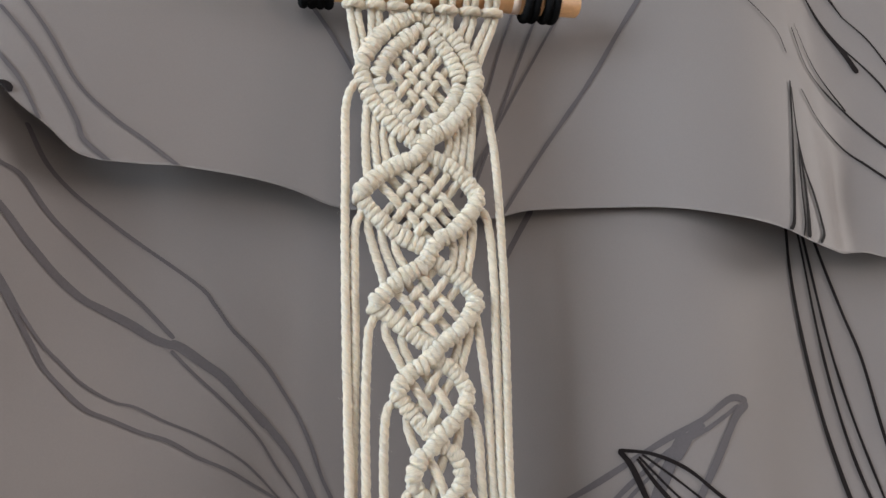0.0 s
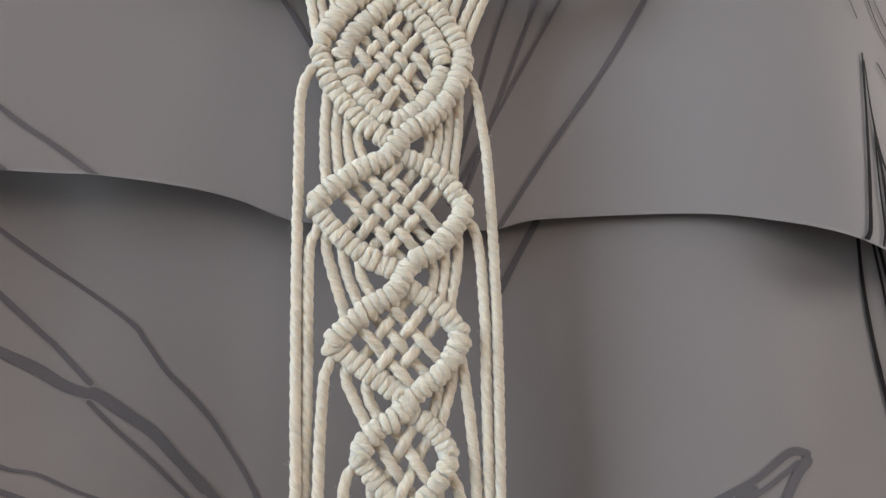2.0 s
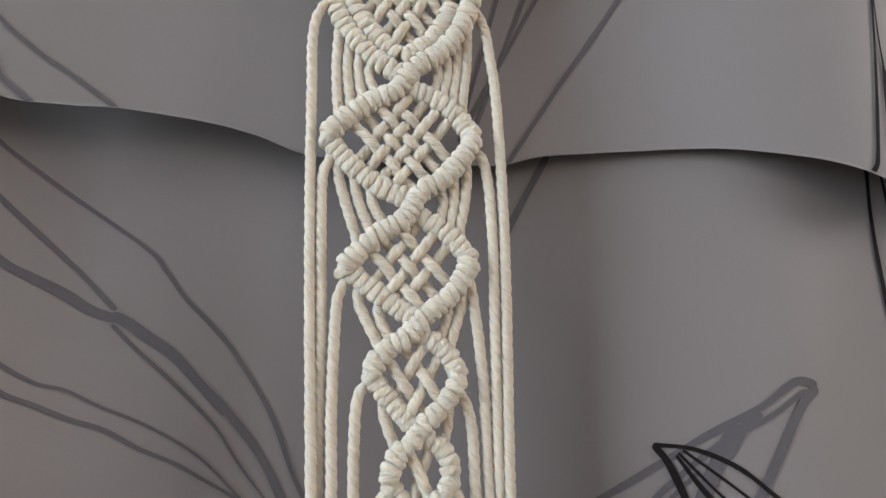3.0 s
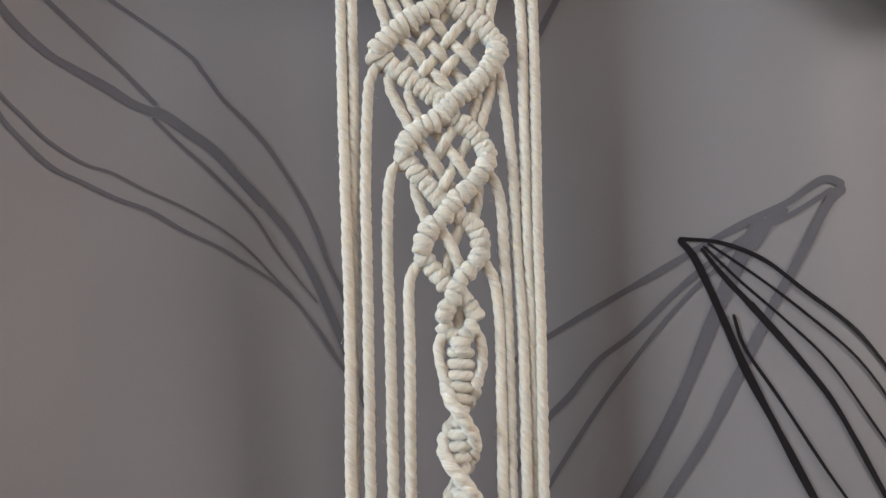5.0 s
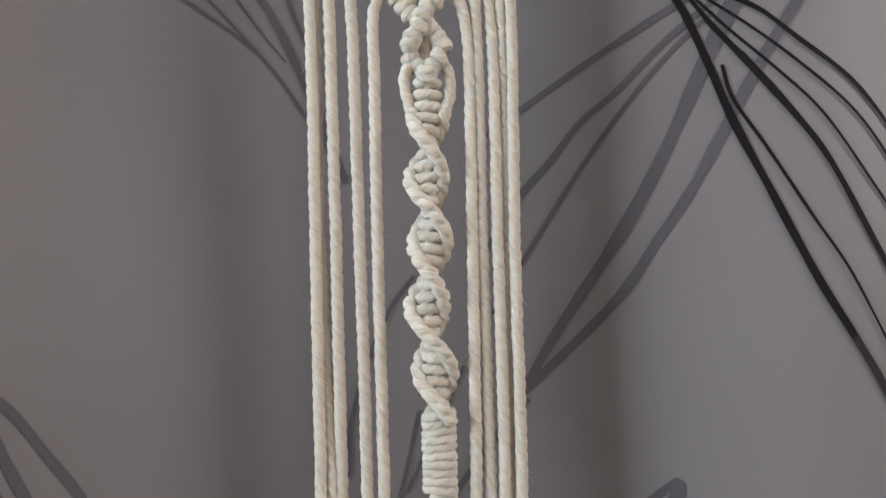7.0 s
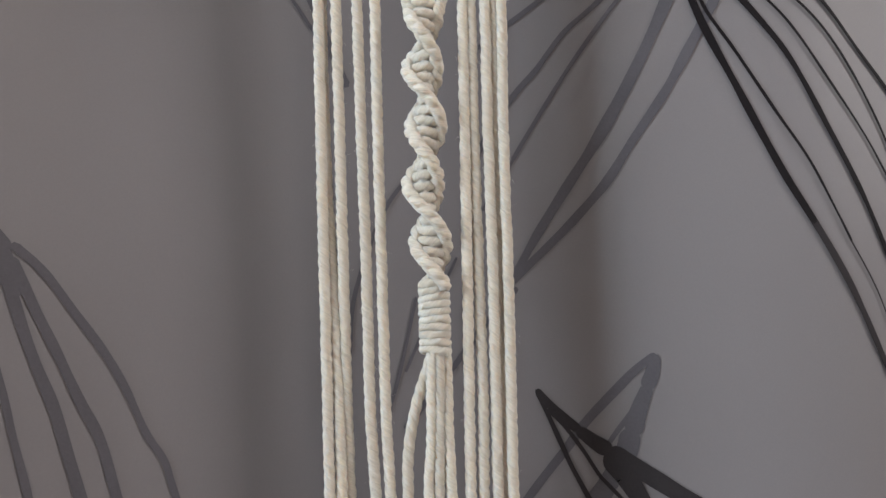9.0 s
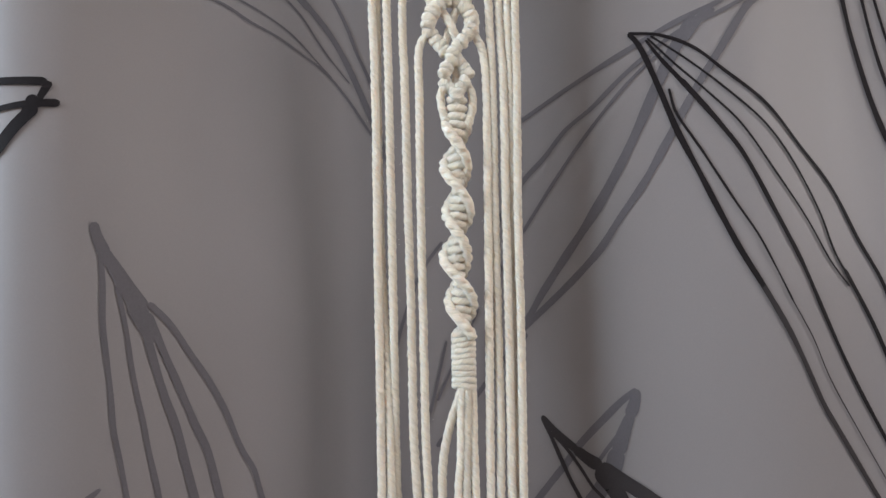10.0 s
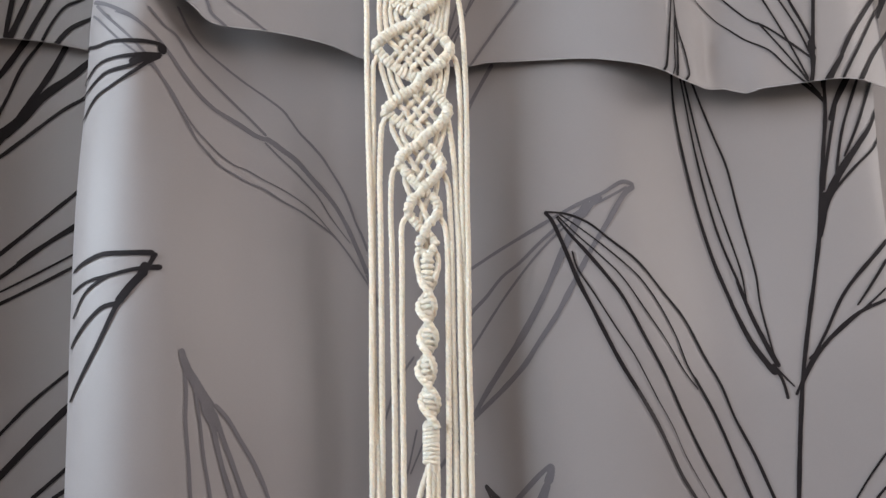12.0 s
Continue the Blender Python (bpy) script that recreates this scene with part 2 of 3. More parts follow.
def lower(x, z):
    e = edge_left(z)
    u = x if x > -.16 else -.16 + (x + .16) * (-.245 + .16) / (e + .16)
    y = smooth(z, (1.20, 1.36, 1.52), (smooth(u, FOLD_X, FOLD_LOW), smooth(u, FOLD_X, FOLD_MID), smooth(u, FOLD_X, FOLD_TOP)))
    if z > 1.52:
        y = .046 + (y - .046) * max(.3, 1 - (z - 1.52) * 6)
    return y + .0007 * math.sin(9 * x + 17 * z) * math.sin(31 * x - 4 * z)


def flap(x, z):
    return (smooth(x, (-.26, -.2, -.16, -.11, -.075, -.04, .0, .04, .065, .09, .12, .17, .205, .24, .27, .33, .40, .45),
                   (-.014, -.013, -.005, .008, .0155, .0205, .0245, .028, .0300, .0295, .024, .0085, .002, .007, .018, .012, .013, .03))
            + .0045 * math.exp(-((x - .268 - .25 * (z - 1.5)) / .013) ** 2 - ((z - 1.505) / .035) ** 2)
            - .0030 * math.exp(-((x - .305) / .016) ** 2 - ((z - 1.480) / .022) ** 2)
            + .0015 * math.sin(23 * x + 11 * z) * math.sin(7 * x + 13 * z + 1))


def back(x, z):
    return .135 + .012 * math.sin(14 * x + .6)


def back_flap(x, z):
    return back(x, z) - 0.014


# ---------------------------------------------------------------- the curtain
ROD_Z, ROD_Y = 1.86, 0.035


def hem(x):
    """Height of the overhanging flap's lower edge."""
    return smooth(x, (-.27, -.215, -.184, -.172, -.158, -.135, -.116, -.083, -.062, -.040, .0, .046, .065, .081, .114, .147, .179, .201, .215, .226, .242, .254, .273, .284, .294, .304, .324, .345, .383, .401, .45),
                  (1.6000, 1.5750, 1.5400, 1.5300, 1.5170, 1.5152, 1.5158, 1.5124, 1.5072, 1.4985, 1.4959, 1.4937, 1.4981, 1.4994, 1.4991, 1.4961, 1.4888, 1.4823, 1.4772, 1.4724, 1.4678, 1.4666, 1.4680, 1.4652, 1.4628, 1.4655, 1.4681, 1.4708, 1.4746, 1.4742, 1.4720))


def sheet(name, parent, xs, z_low, z_high, depth, rows, mat, thick=0.0009, label=""):
    """A hanging cloth panel with thickness; z_low may follow x."""
    front = []
    for x in xs:
        low, high = z_low(x), z_high
        for j in range(rows + 1):
            s = (j / rows) ** 1.25
            z = low + (high - low) * s
            y = depth(x, z)
            if z > ROD_Z - 0.15:
                k = (z - ROD_Z + 0.15) / 0.15
                y = y * (1 - k) + (ROD_Y - 0.016) * k
            front.append((x, y, z))
    n, cols = rows + 1, len(xs)
    verts = front + [(x, y + thick, z) for x, y, z in front]
    off = len(front)
    faces = []
    for i in range(cols - 1):
        for j in range(rows):
            q = (i * n + j, (i + 1) * n + j, (i + 1) * n + j + 1, i * n + j + 1)
            faces += [q, tuple(off + k for k in q[::-1])]
    for i in range(cols - 1):
        for j in (0, rows):
            faces.append((i * n + j, (i + 1) * n + j, off + (i + 1) * n + j, off + i * n + j))
    for j in range(rows):
        for i in (0, cols - 1):
            faces.append((i * n + j, i * n + j + 1, off + i * n + j + 1, off + i * n + j))
    return under(mesh_object(name, verts, faces, mat), parent, label)


curtain = tagged(new("curtain"), "grey microfibre curtain printed with dark line-drawn leaves, folded over its rod", "curtain")
curtain.location = (0.08, 0.03, 0.25)


def span(a, b, step):
    n = int(round((b - a) / step))
    return [a + (b - a) * i / n for i in range(n + 1)]


X_RIGHT = 0.436


def edge_right(z):
    return X_RIGHT - .032 * max(0.0, min(1.0, (1.5 - z) / .3))


def lower_xs():
    return sorted(set([-.2585, -.2582, -.2575, -.2565, -.255, -.253, -.2505, -.248] + span(-.245, X_RIGHT, 0.004)))


# the long front panel; its side edge follows the fold
def long_panel():
    rows = 150
    xs = [(x + .2585) / (X_RIGHT + .2585) for x in lower_xs()]
    grid = []
    for u in xs:
        for j in range(rows + 1):
            z = 0.25 + (ROD_Z - 0.25) * (j / rows)
            e = edge_left(z)
            x = e + u * (edge_right(z) - e)
            y = lower(x, z)
            if z > ROD_Z - 0.15:
                k = (z - ROD_Z + 0.15) / 0.15
                y = y * (1 - k) + (ROD_Y - 0.013) * k
            grid.append((x, y, z))
    n, cols = rows + 1, len(xs)
    # the fold's return, going back behind the front
    extra = []
    for s in range(1, 9):
        for j in range(n):
            x, y, z = grid[j]
            a = s / 8
            extra.append((x + 0.002 * math.sin(a * 3) + 0.07 * a * a, y + 0.045 * a, z))
    verts = grid + extra
    faces = [(i * n + j, (i + 1) * n + j, (i + 1) * n + j + 1, i * n + j + 1) for i in range(cols - 1) for j in range(rows)]
    base = len(grid)
    for s in range(8):
        for j in range(rows):
            a = j if s == 0 else base + (s - 1) * n + j
            b = base + s * n + j
            faces.append((b, a, a + 1, b + 1))
    ob = under(mesh_object("front_panel", verts, faces, CLOTH), curtain, "long grey panel with a soft fold along its side edge")
    return ob


front_panel = long_panel()
flap_panel = sheet("flap", curtain, span(-.262, .445, 0.004), hem, ROD_Z, flap, 70, CLOTH, label="grey flap hanging over the panel with a wavy hem", thick=0.0003)
back_panel = sheet("back_panel", curtain, span(-.54, .80, 0.008), lambda x: 0.25, ROD_Z, back, 60, BACKCLOTH, label="shaded rear panel of the same printed cloth")


BACK_X, BACK_Z = (-.54, -0.3783, -0.3370, -0.2966, -.10), (1.58, 1.5753, 1.5703, 1.5590, 1.50)


def back_hem(x):
    return smooth(x, BACK_X, BACK_Z)


rear_flap = under(sheet("rear_flap", curtain, span(-.54, -.10, 0.008), back_hem, ROD_Z, back_flap, 40, BACKCLOTH), curtain, "flap over the rear panel")
ink_layer = [0]


def printed_leaf(surface, ink, strokes):
    """Brush strokes printed on the cloth: width at start and end, then the line, in millimetres."""
    depth = surface
    panel = front_panel if surface is lower else flap_panel if surface is flap else rear_flap if surface is back_flap else back_panel
    for w0, w1, *line in strokes:
        verts, faces = [], []
        ink_layer[0] += 1
        lift = (0.00045 if ink == "grey" else 0.0008) + 0.00001 * (ink_layer[0] % 20)
        path = glide([(x / 1000, 0, 1 + z / 1000) for x, z in line], 0.0013)
        seed = ink_layer[0] * 3.7
        base, n = len(verts), len(path)
        for i, p in enumerate(path):
            a, b = path[max(i - 1, 0)], path[min(i + 1, n - 1)]
            way = (b - a).normalized()
            out = Vector((-way.z, 0, way.x))
            s = i / (n - 1)
            half = (w0 + (w1 - w0) * s) / 2000
            half *= 1 + 0.22 * noise.noise((seed, p.x * 60, p.z * 60))
            tip = min(1.0, (min(i, n - 1 - i) * 0.0013 + 0.0003) / max(half * 1.3, 1e-5))
            half *= math.sqrt(1 - (1 - tip) ** 2)
            for k in (-1, -0.4, 0.4, 1):
                q = p + out * half * k
                zq = q.z
                xq = max(q.x, edge_left(zq) + 0.0004) if surface is lower else q.x
                if surface is lower:
                    xq = min(xq, edge_right(zq) - .0008)
                yq = depth(xq, zq)
                if surface is back_flap:
                    zq = max(zq, back_hem(xq) + 0.0004)
                    yq = depth(xq, zq)
                slope = (depth(xq + 0.0008, zq) - yq) / 0.0008 if surface in (lower, flap) else 0.0
                far = math.sqrt(1 + min(slope * slope, 25))
                if surface is flap:
                    zq = max(zq, hem(xq) + 0.0004)
                    yq = depth(xq, zq)
                verts.append((xq, yq - lift * far, zq))
        for i in range(n - 1):
            for k in range(3):
                o = base + i * 4 + k
                faces.append((o, o + 1, o + 5, o + 4))
        under(mesh_object("leaf_line", verts, faces, INK[ink]), panel, {"black": "black", "dark": "dark brown-grey", "grey": "soft grey"}[ink] + " brush line of a printed leaf")


printed_leaf(lower, "grey", [
    (2.0, 2.0, (-186, 538), (-174, 514), (-150, 492), (-111, 462), (-102, 451), (-94, 439), (-84, 428), (-76, 418), (-70, 408), (-62, 394), (-56, 380), (-51, 364), (-46, 352), (-42, 339)),
    (2.1, 2.1, (-203, 527), (-193, 515), (-185, 510), (-172, 490), (-142, 458), (-135, 451), (-127, 442), (-120, 434)),
    (2.1, 4.4, (-227, 523), (-210, 513), (-194, 499), (-180, 478), (-169, 463), (-159, 453), (-151, 448), (-139, 441), (-129, 434), (-119, 430)),
    (4.9, 3.8, (-122, 432), (-116, 429), (-107, 422), (-97, 414), (-87, 402), (-76, 389)),
    (3.7, 3.2, (-78, 392), (-67, 377), (-59, 362), (-52, 345), (-46, 329), (-42, 317), (-34, 293)),
    (1.8, 0.9, (-121, 428), (-111, 417), (-100, 406), (-89, 394), (-80, 383), (-72, 369), (-64, 357), (-56, 346)),
])
printed_leaf(lower, "grey", [
    (1.8, 1.0, (-249, 528), (-223, 498), (-205, 482), (-191, 468), (-177, 443), (-169, 430), (-162, 422), (-154, 413), (-143, 405), (-134, 402), (-122, 395), (-110, 389), (-100, 383), (-89, 375), (-81, 367), (-72, 356), (-66, 349)),
    (2.2, 1.5, (-247, 537), (-233, 519), (-210, 494), (-195, 474), (-174, 433), (-168, 421), (-161, 412), (-152, 402), (-143, 397), (-132, 391), (-120, 386), (-108, 378), (-95, 371), (-85, 364), (-74, 356), (-65, 347), (-56, 334), (-49, 322), (-43, 312), (-33, 295)),
    (3.7, 2.6, (-251, 543), (-230, 528), (-208, 512)),
])
printed_leaf(lower, "grey", [
    (2.3, 1.6, (-168, 254), (-167, 235), (-167, 215), (-165, 189), (-164, 169), (-162, 154), (-160, 138), (-153, 78)),
    (3.2, 4.9, (-170, 263), (-169, 257), (-166, 248)),
    (4.3, 7.5, (-167, 251), (-161, 238), (-153, 221)),
    (7.8, 4.1, (-156, 226), (-153, 216), (-150, 206)),
    (1.7, 2.2, (-162, 234), (-159, 214), (-157, 193), (-154, 172), (-152, 156), (-149, 135), (-141, 76)),
    (3.2, 3.5, (-152, 211), (-149, 195), (-146, 181), (-142, 165), (-139, 148), (-136, 131), (-126, 72)),
    (2.7, 3.3, (-151, 220), (-146, 202), (-141, 186), (-135, 166), (-130, 151), (-126, 129), (-115, 70)),
    (2.7, 2.4, (-151, 225), (-143, 214), (-135, 198), (-128, 184), (-122, 169), (-116, 150), (-111, 139), (-108, 125), (-95, 66)),
])
printed_leaf(lower, "black", [
    (2.4, 4.4, (-245, 319), (-243, 320), (-234, 324), (-221, 328), (-206, 328), (-187, 328)),
    (3.5, 2.5, (-186, 328), (-190, 319)),
    (3.1, 1.9, (-190, 318), (-202, 316), (-216, 313), (-229, 311), (-242, 306), (-244, 304)),
    (2.5, 1.6, (-216, 313), (-224, 309), (-233, 302), (-241, 290), (-243, 287)),
    (4.1, 1.9, (-182, 318), (-191, 317), (-196, 311), (-203, 302), (-210, 291), (-220, 270), (-230, 252), (-240, 236), (-243, 232)),
    (5.0, 6.3, (-191, 316), (-200, 306), (-209, 294)),
    (6.9, 3.1, (-191, 321), (-196, 312)),
    (3.4, 1.9, (-209, 294), (-219, 292), (-229, 284), (-241, 271), (-244, 267)),
])
printed_leaf(lower, "black", [
    (2.4, 3.6, (-261, 503), (-261, 506), (-243, 497), (-228, 497), (-210, 495), (-193, 497)),
    (5.2, 4.4, (-193, 498), (-193, 489)),
    (3.7, 1.8, (-193, 488), (-209, 483), (-229, 482), (-241, 479), (-252, 472), (-261, 478)),
    (4.0, 1.8, (-198, 484), (-212, 474), (-230, 471), (-241, 465), (-252, 460), (-262, 467)),
    (4.3, 6.5, (-201, 483), (-213, 476)),
    (3.7, 1.8, (-194, 487), (-208, 470), (-224, 459), (-238, 451), (-248, 439), (-250, 437)),
])
printed_leaf(lower, "grey", [
    (3.9, 2.4, (186, 386), (174, 388), (155, 378), (135, 370), (116, 361), (89, 347), (66, 335), (45, 323), (28, 312)),
    (2.4, 2.9, (179, 384), (157, 373), (137, 365), (122, 356), (102, 341), (83, 324), (68, 313), (55, 298), (42, 285), (24, 260)),
    (1.9, 2.1, (124, 353), (109, 341), (92, 324), (72, 300), (58, 281), (42, 258), (25, 233)),
    (6.6, 3.8, (143, 372), (131, 354), (119, 333), (106, 308), (93, 285), (78, 261), (63, 240), (49, 220), (38, 203), (26, 188)),
    (4.7, 3.8, (186, 385), (175, 377), (158, 354), (140, 329), (124, 304), (108, 279), (92, 258), (80, 241), (66, 226), (52, 213), (37, 200), (26, 190)),
    (2.4, 6.8, (155, 375), (147, 371), (135, 358)),
])
printed_leaf(lower, "black", [
    (3.3, 3.5, (106, 365), (112, 355), (120, 330), (127, 306), (137, 280), (146, 257), (155, 236), (166, 215)),
    (1.6, 1.2, (125, 330), (128, 315), (139, 294), (154, 265), (166, 244), (175, 224), (183, 206)),
    (1.6, 3.1, (115, 360), (123, 347), (134, 332)),
    (3.2, 2.1, (132, 335), (152, 307), (164, 288), (178, 257), (192, 227), (204, 197), (219, 163), (238, 125), (265, 71)),
    (1.3, 1.3, (116, 361), (130, 344), (147, 326), (164, 307), (181, 280), (199, 252), (212, 228), (224, 212)),
])
printed_leaf(lower, "black", [
    (1.3, 1.7, (118, 362), (137, 346), (157, 328), (180, 306), (196, 283), (209, 256), (216, 233), (225, 216)),
    (2.7, 2.9, (222, 222), (238, 190), (249, 160), (261, 123), (280, 66)),
    (1.9, 3.0, (106, 365), (123, 362), (141, 353), (158, 338), (182, 318), (201, 295), (221, 270), (235, 239), (247, 215), (256, 187), (269, 156), (280, 122), (298, 65)),
])
printed_leaf(lower, "dark", [
    (3.4, 2.9, (165, 217), (179, 190), (187, 172), (197, 148), (208, 129), (238, 77)),
    (0.9, 0.7, (183, 206), (194, 185), (204, 160), (222, 127), (251, 74)),
])
printed_leaf(lower, "black", [
    (2.4, 3.8, (235, 491), (235, 465), (239, 435), (247, 395), (255, 354), (262, 317), (271, 281)),
    (3.7, 5.9, (270, 283), (280, 251), (291, 230), (298, 220)),
    (2.7, 2.7, (296, 229), (302, 214), (304, 199)),
    (2.2, 1.6, (296, 229), (303, 219), (311, 209)),
    (1.6, 2.7, (243, 491), (247, 466), (253, 430), (263, 379), (271, 337), (280, 301)),
    (3.0, 4.8, (279, 303), (286, 270), (295, 241), (301, 226)),
    (2.2, 1.6, (246, 491), (253, 456), (261, 420), (271, 379), (279, 342), (284, 311), (284, 285)),
    (2.2, 1.8, (254, 486), (263, 461), (273, 435), (284, 404), (291, 357), (296, 310), (295, 280), (297, 250), (299, 226)),
])
printed_leaf(lower, "black", [
    (3.7, 3.7, (385, 492), (380, 452), (373, 420), (365, 383), (357, 342), (344, 297), (333, 263), (320, 220), (310, 174), (300, 120), (285, 36)),
    (4.1, 4.1, (357, 489), (373, 473), (382, 462)),
    (2.3, 2.3, (365, 489), (379, 469)),
    (6.5, 3.7, (386, 492), (382, 476)),
    (5.7, 4.3, (411, 491), (403, 480), (392, 463), (383, 444)),
    (3.2, 3.2, (392, 463), (381, 430), (371, 398), (366, 378)),
    (2.9, 2.4, (420, 490), (403, 457), (391, 430), (380, 394)),
    (3.4, 2.4, (436, 491), (422, 465), (407, 437), (390, 409)),
    (2.9, 4.9, (442, 488), (434, 460), (423, 440), (404, 419)),
    (5.5, 8.3, (407, 422), (386, 398), (370, 374), (361, 358)),
    (8.8, 4.4, (368, 377), (356, 336)),
    (2.4, 2.8, (430, 430), (422, 418), (397, 398), (377, 379), (366, 363)),
])
printed_leaf(lower, "black", [
    (2.5, 3.3, (311, 202), (325, 224), (345, 252), (371, 290), (416, 331)),
    (3.3, 2.9, (317, 211), (338, 238), (371, 265), (403, 278)),
    (2.1, 1.7, (327, 231), (354, 251), (405, 288)),
    (1.7, 3.0, (376, 274), (411, 313)),
    (1.7, 1.7, (347, 117), (362, 135), (378, 152)),
    (2.2, 2.2, (363, 116), (373, 125)),
])
printed_leaf(lower, "dark", [
    (3.0, 4.7, (43, 149), (50, 140), (60, 130)),
    (5.4, 8.7, (59, 131), (66, 125), (72, 121)),
    (8.8, 4.4, (71, 122), (82, 114), (92, 107), (158, 61)),
    (2.0, 2.7, (43, 148), (47, 138), (52, 124), (56, 113), (60, 104), (92, 31)),
    (1.7, 1.7, (47, 140), (54, 132), (61, 121), (67, 110), (72, 104), (123, 43)),
    (9.4, 6.1, (70, 120), (77, 111), (80, 105), (107, 51)),
])
printed_leaf(lower, "grey", [
    (4.0, 3.4, (93, 163), (85, 157), (76, 148), (63, 134), (54, 122), (44, 110), (39, 104), (-12, 43)),
    (4.6, 7.2, (93, 163), (91, 155), (88, 148)),
    (5.3, 8.6, (89, 150), (84, 138), (81, 128)),
    (9.4, 8.1, (81, 131), (77, 118), (68, 104), (36, 54)),
    (2.0, 2.0, (86, 144), (76, 131), (71, 124)),
    (3.6, 1.6, (-175, 139), (-169, 144)),
])
printed_leaf(lower, "grey", [
    (3.0, 2.6, (38, 196), (20, 178), (5, 161), (-18, 137)),
    (1.4, 1.8, (-9, 195), (-18, 164), (-26, 141)),
    (1.8, 2.2, (-8, 252), (-22, 233), (-36, 198), (-40, 172)),
    (1.5, 1.5, (11, 212), (-5, 183), (-16, 162)),
])
printed_leaf(lower, "grey", [
    (3.3, 3.3, (74, 503), (64, 487), (55, 472), (47, 457)),
])
printed_leaf(flap, "grey", [
    (1.5, 2.0, (-185, 594), (-173, 576), (-160, 552), (-145, 537), (-131, 527), (-112, 512)),
    (1.7, 2.2, (-193, 587), (-179, 569), (-168, 550), (-160, 534), (-157, 525), (-151, 519), (-143, 512)),
    (2.2, 1.4, (-193, 564), (-183, 551), (-176, 536), (-171, 523)),
    (2.6, 2.3, (-57.4, 624.6), (-42.2, 601.8), (-35.1, 588.7), (-25, 569.5)),
    (1.7, 1.7, (31, 499), (44.4, 529.4), (66.1, 580.1), (79.7, 611.3), (92.3, 638.5)),
    (1.7, 1.7, (28, 505), (49.5, 541.8), (77.6, 588.7), (105.6, 634.3)),
    (2.1, 2.9, (47.5, 489.7), (79.7, 534.3), (111.7, 576.7), (134.7, 611.8), (151, 636)),
    (1.5, 1.5, (30, 512), (43.3, 551.8), (56.8, 591.1), (73.4, 633.7)),
])
printed_leaf(flap, "black", [
    (7.5, 8.4, (-193, 546), (-185, 545)),
    (1.2, 2.4, (234, 573), (226, 533), (219, 498), (216, 484), (214, 480), (212, 478)),
    (0.9, 2.1, (234, 569), (231, 541), (231, 519), (235, 499), (237, 483), (237, 476), (233, 471)),
    (1.1, 3.2, (230, 526), (229, 505), (227, 486), (225, 474)),
    (0.9, 1.2, (231, 537), (226, 505), (224, 484), (221, 475)),
    (0.9, 2.4, (243, 569), (253, 554), (270, 540), (285, 527), (299, 514), (319, 502), (332, 487), (351, 467)),
    (0.9, 2.5, (246, 612), (253, 590), (266, 576), (283, 557), (304, 534), (318, 526), (336, 512), (358, 493)),
    (0.6, 1.3, (250, 616), (260, 595), (271, 577), (282, 560)),
    (1.6, 2.3, (313, 530), (325, 512), (340, 490), (352, 469)),
    (1.3, 4.0, (267, 642), (276, 621), (288, 601), (295, 586)),
])
printed_leaf(flap, "black", [
    (1.3, 2.3, (287, 605), (301, 588), (311, 572), (324, 543), (338, 510), (351, 474)),
    (2.0, 1.0, (285, 640), (292, 626)),
    (1.0, 2.4, (291, 627), (305, 610), (315, 591), (335, 551), (348, 523), (358, 493)),
    (0.6, 0.6, (211, 626), (223, 615), (232, 605), (236, 592)),
])
printed_leaf(flap, "black", [
    (2.8, 2.8, (336, 574), (345, 548), (354, 526), (362, 502)),
    (3.3, 3.8, (373, 584), (362, 518), (357, 485), (352, 468)),
    (5.4, 7.2, (358, 511), (358, 497)),
    (6.3, 3.6, (359, 498), (356, 480)),
    (4.1, 4.1, (460, 587), (445, 565), (405, 524), (386, 497)),
    (3.7, 6.4, (388, 498), (376, 482), (367, 469)),
    (3.6, 2.6, (469, 581), (453, 560), (414, 515), (389, 482), (382, 469)),
    (3.1, 4.6, (471, 557), (451, 527), (422, 497), (399, 469)),
    (8.1, 2.5, (456, 566), (444, 542)),
])
printed_leaf(back, "black", [
    (7.9, 4.5, (-354, 590), (-362, 578), (-374, 558), (-383, 543), (-392, 529)),
    (3.3, 3.9, (-340, 590), (-346, 578), (-363, 552), (-374, 523), (-381, 506), (-387, 489)),
    (6.0, 6.6, (-311, 588), (-322, 573), (-336, 545), (-351, 520), (-365, 497), (-379, 478), (-388, 464)),
    (5.3, 12.8, (-283, 565), (-302, 552), (-315, 541), (-341, 522), (-360, 500), (-380, 481)),
    (3.7, 3.7, (-282, 530), (-303, 517), (-329, 502), (-378, 462), (-388, 454)),
    (4.2, 3.7, (-382, 362), (-373, 369), (-340, 397), (-300, 429), (-279, 445)),
    (3.6, 3.1, (-358, 359), (-339, 373), (-299, 398), (-278, 411)),
    (4.1, 3.1, (-381, 340), (-372, 347), (-329, 378), (-298, 394)),
    (2.1, 2.1, (-371, 334), (-300, 369), (-277, 380)),
    (3.1, 3.1, (-375, 320), (-371, 323), (-300, 357), (-277, 369)),
    (3.1, 3.1, (-373, 199), (-364, 209), (-337, 236), (-301, 264), (-279, 281)),
    (6.7, 6.1, (-371, 166), (-362, 174), (-335, 202), (-302, 233), (-278, 253)),
    (3.5, 3.5, (-335, 153), (-303, 179), (-281, 196)),
    (3.5, 3.5, (-318, 152), (-302, 161), (-280, 174)),
])
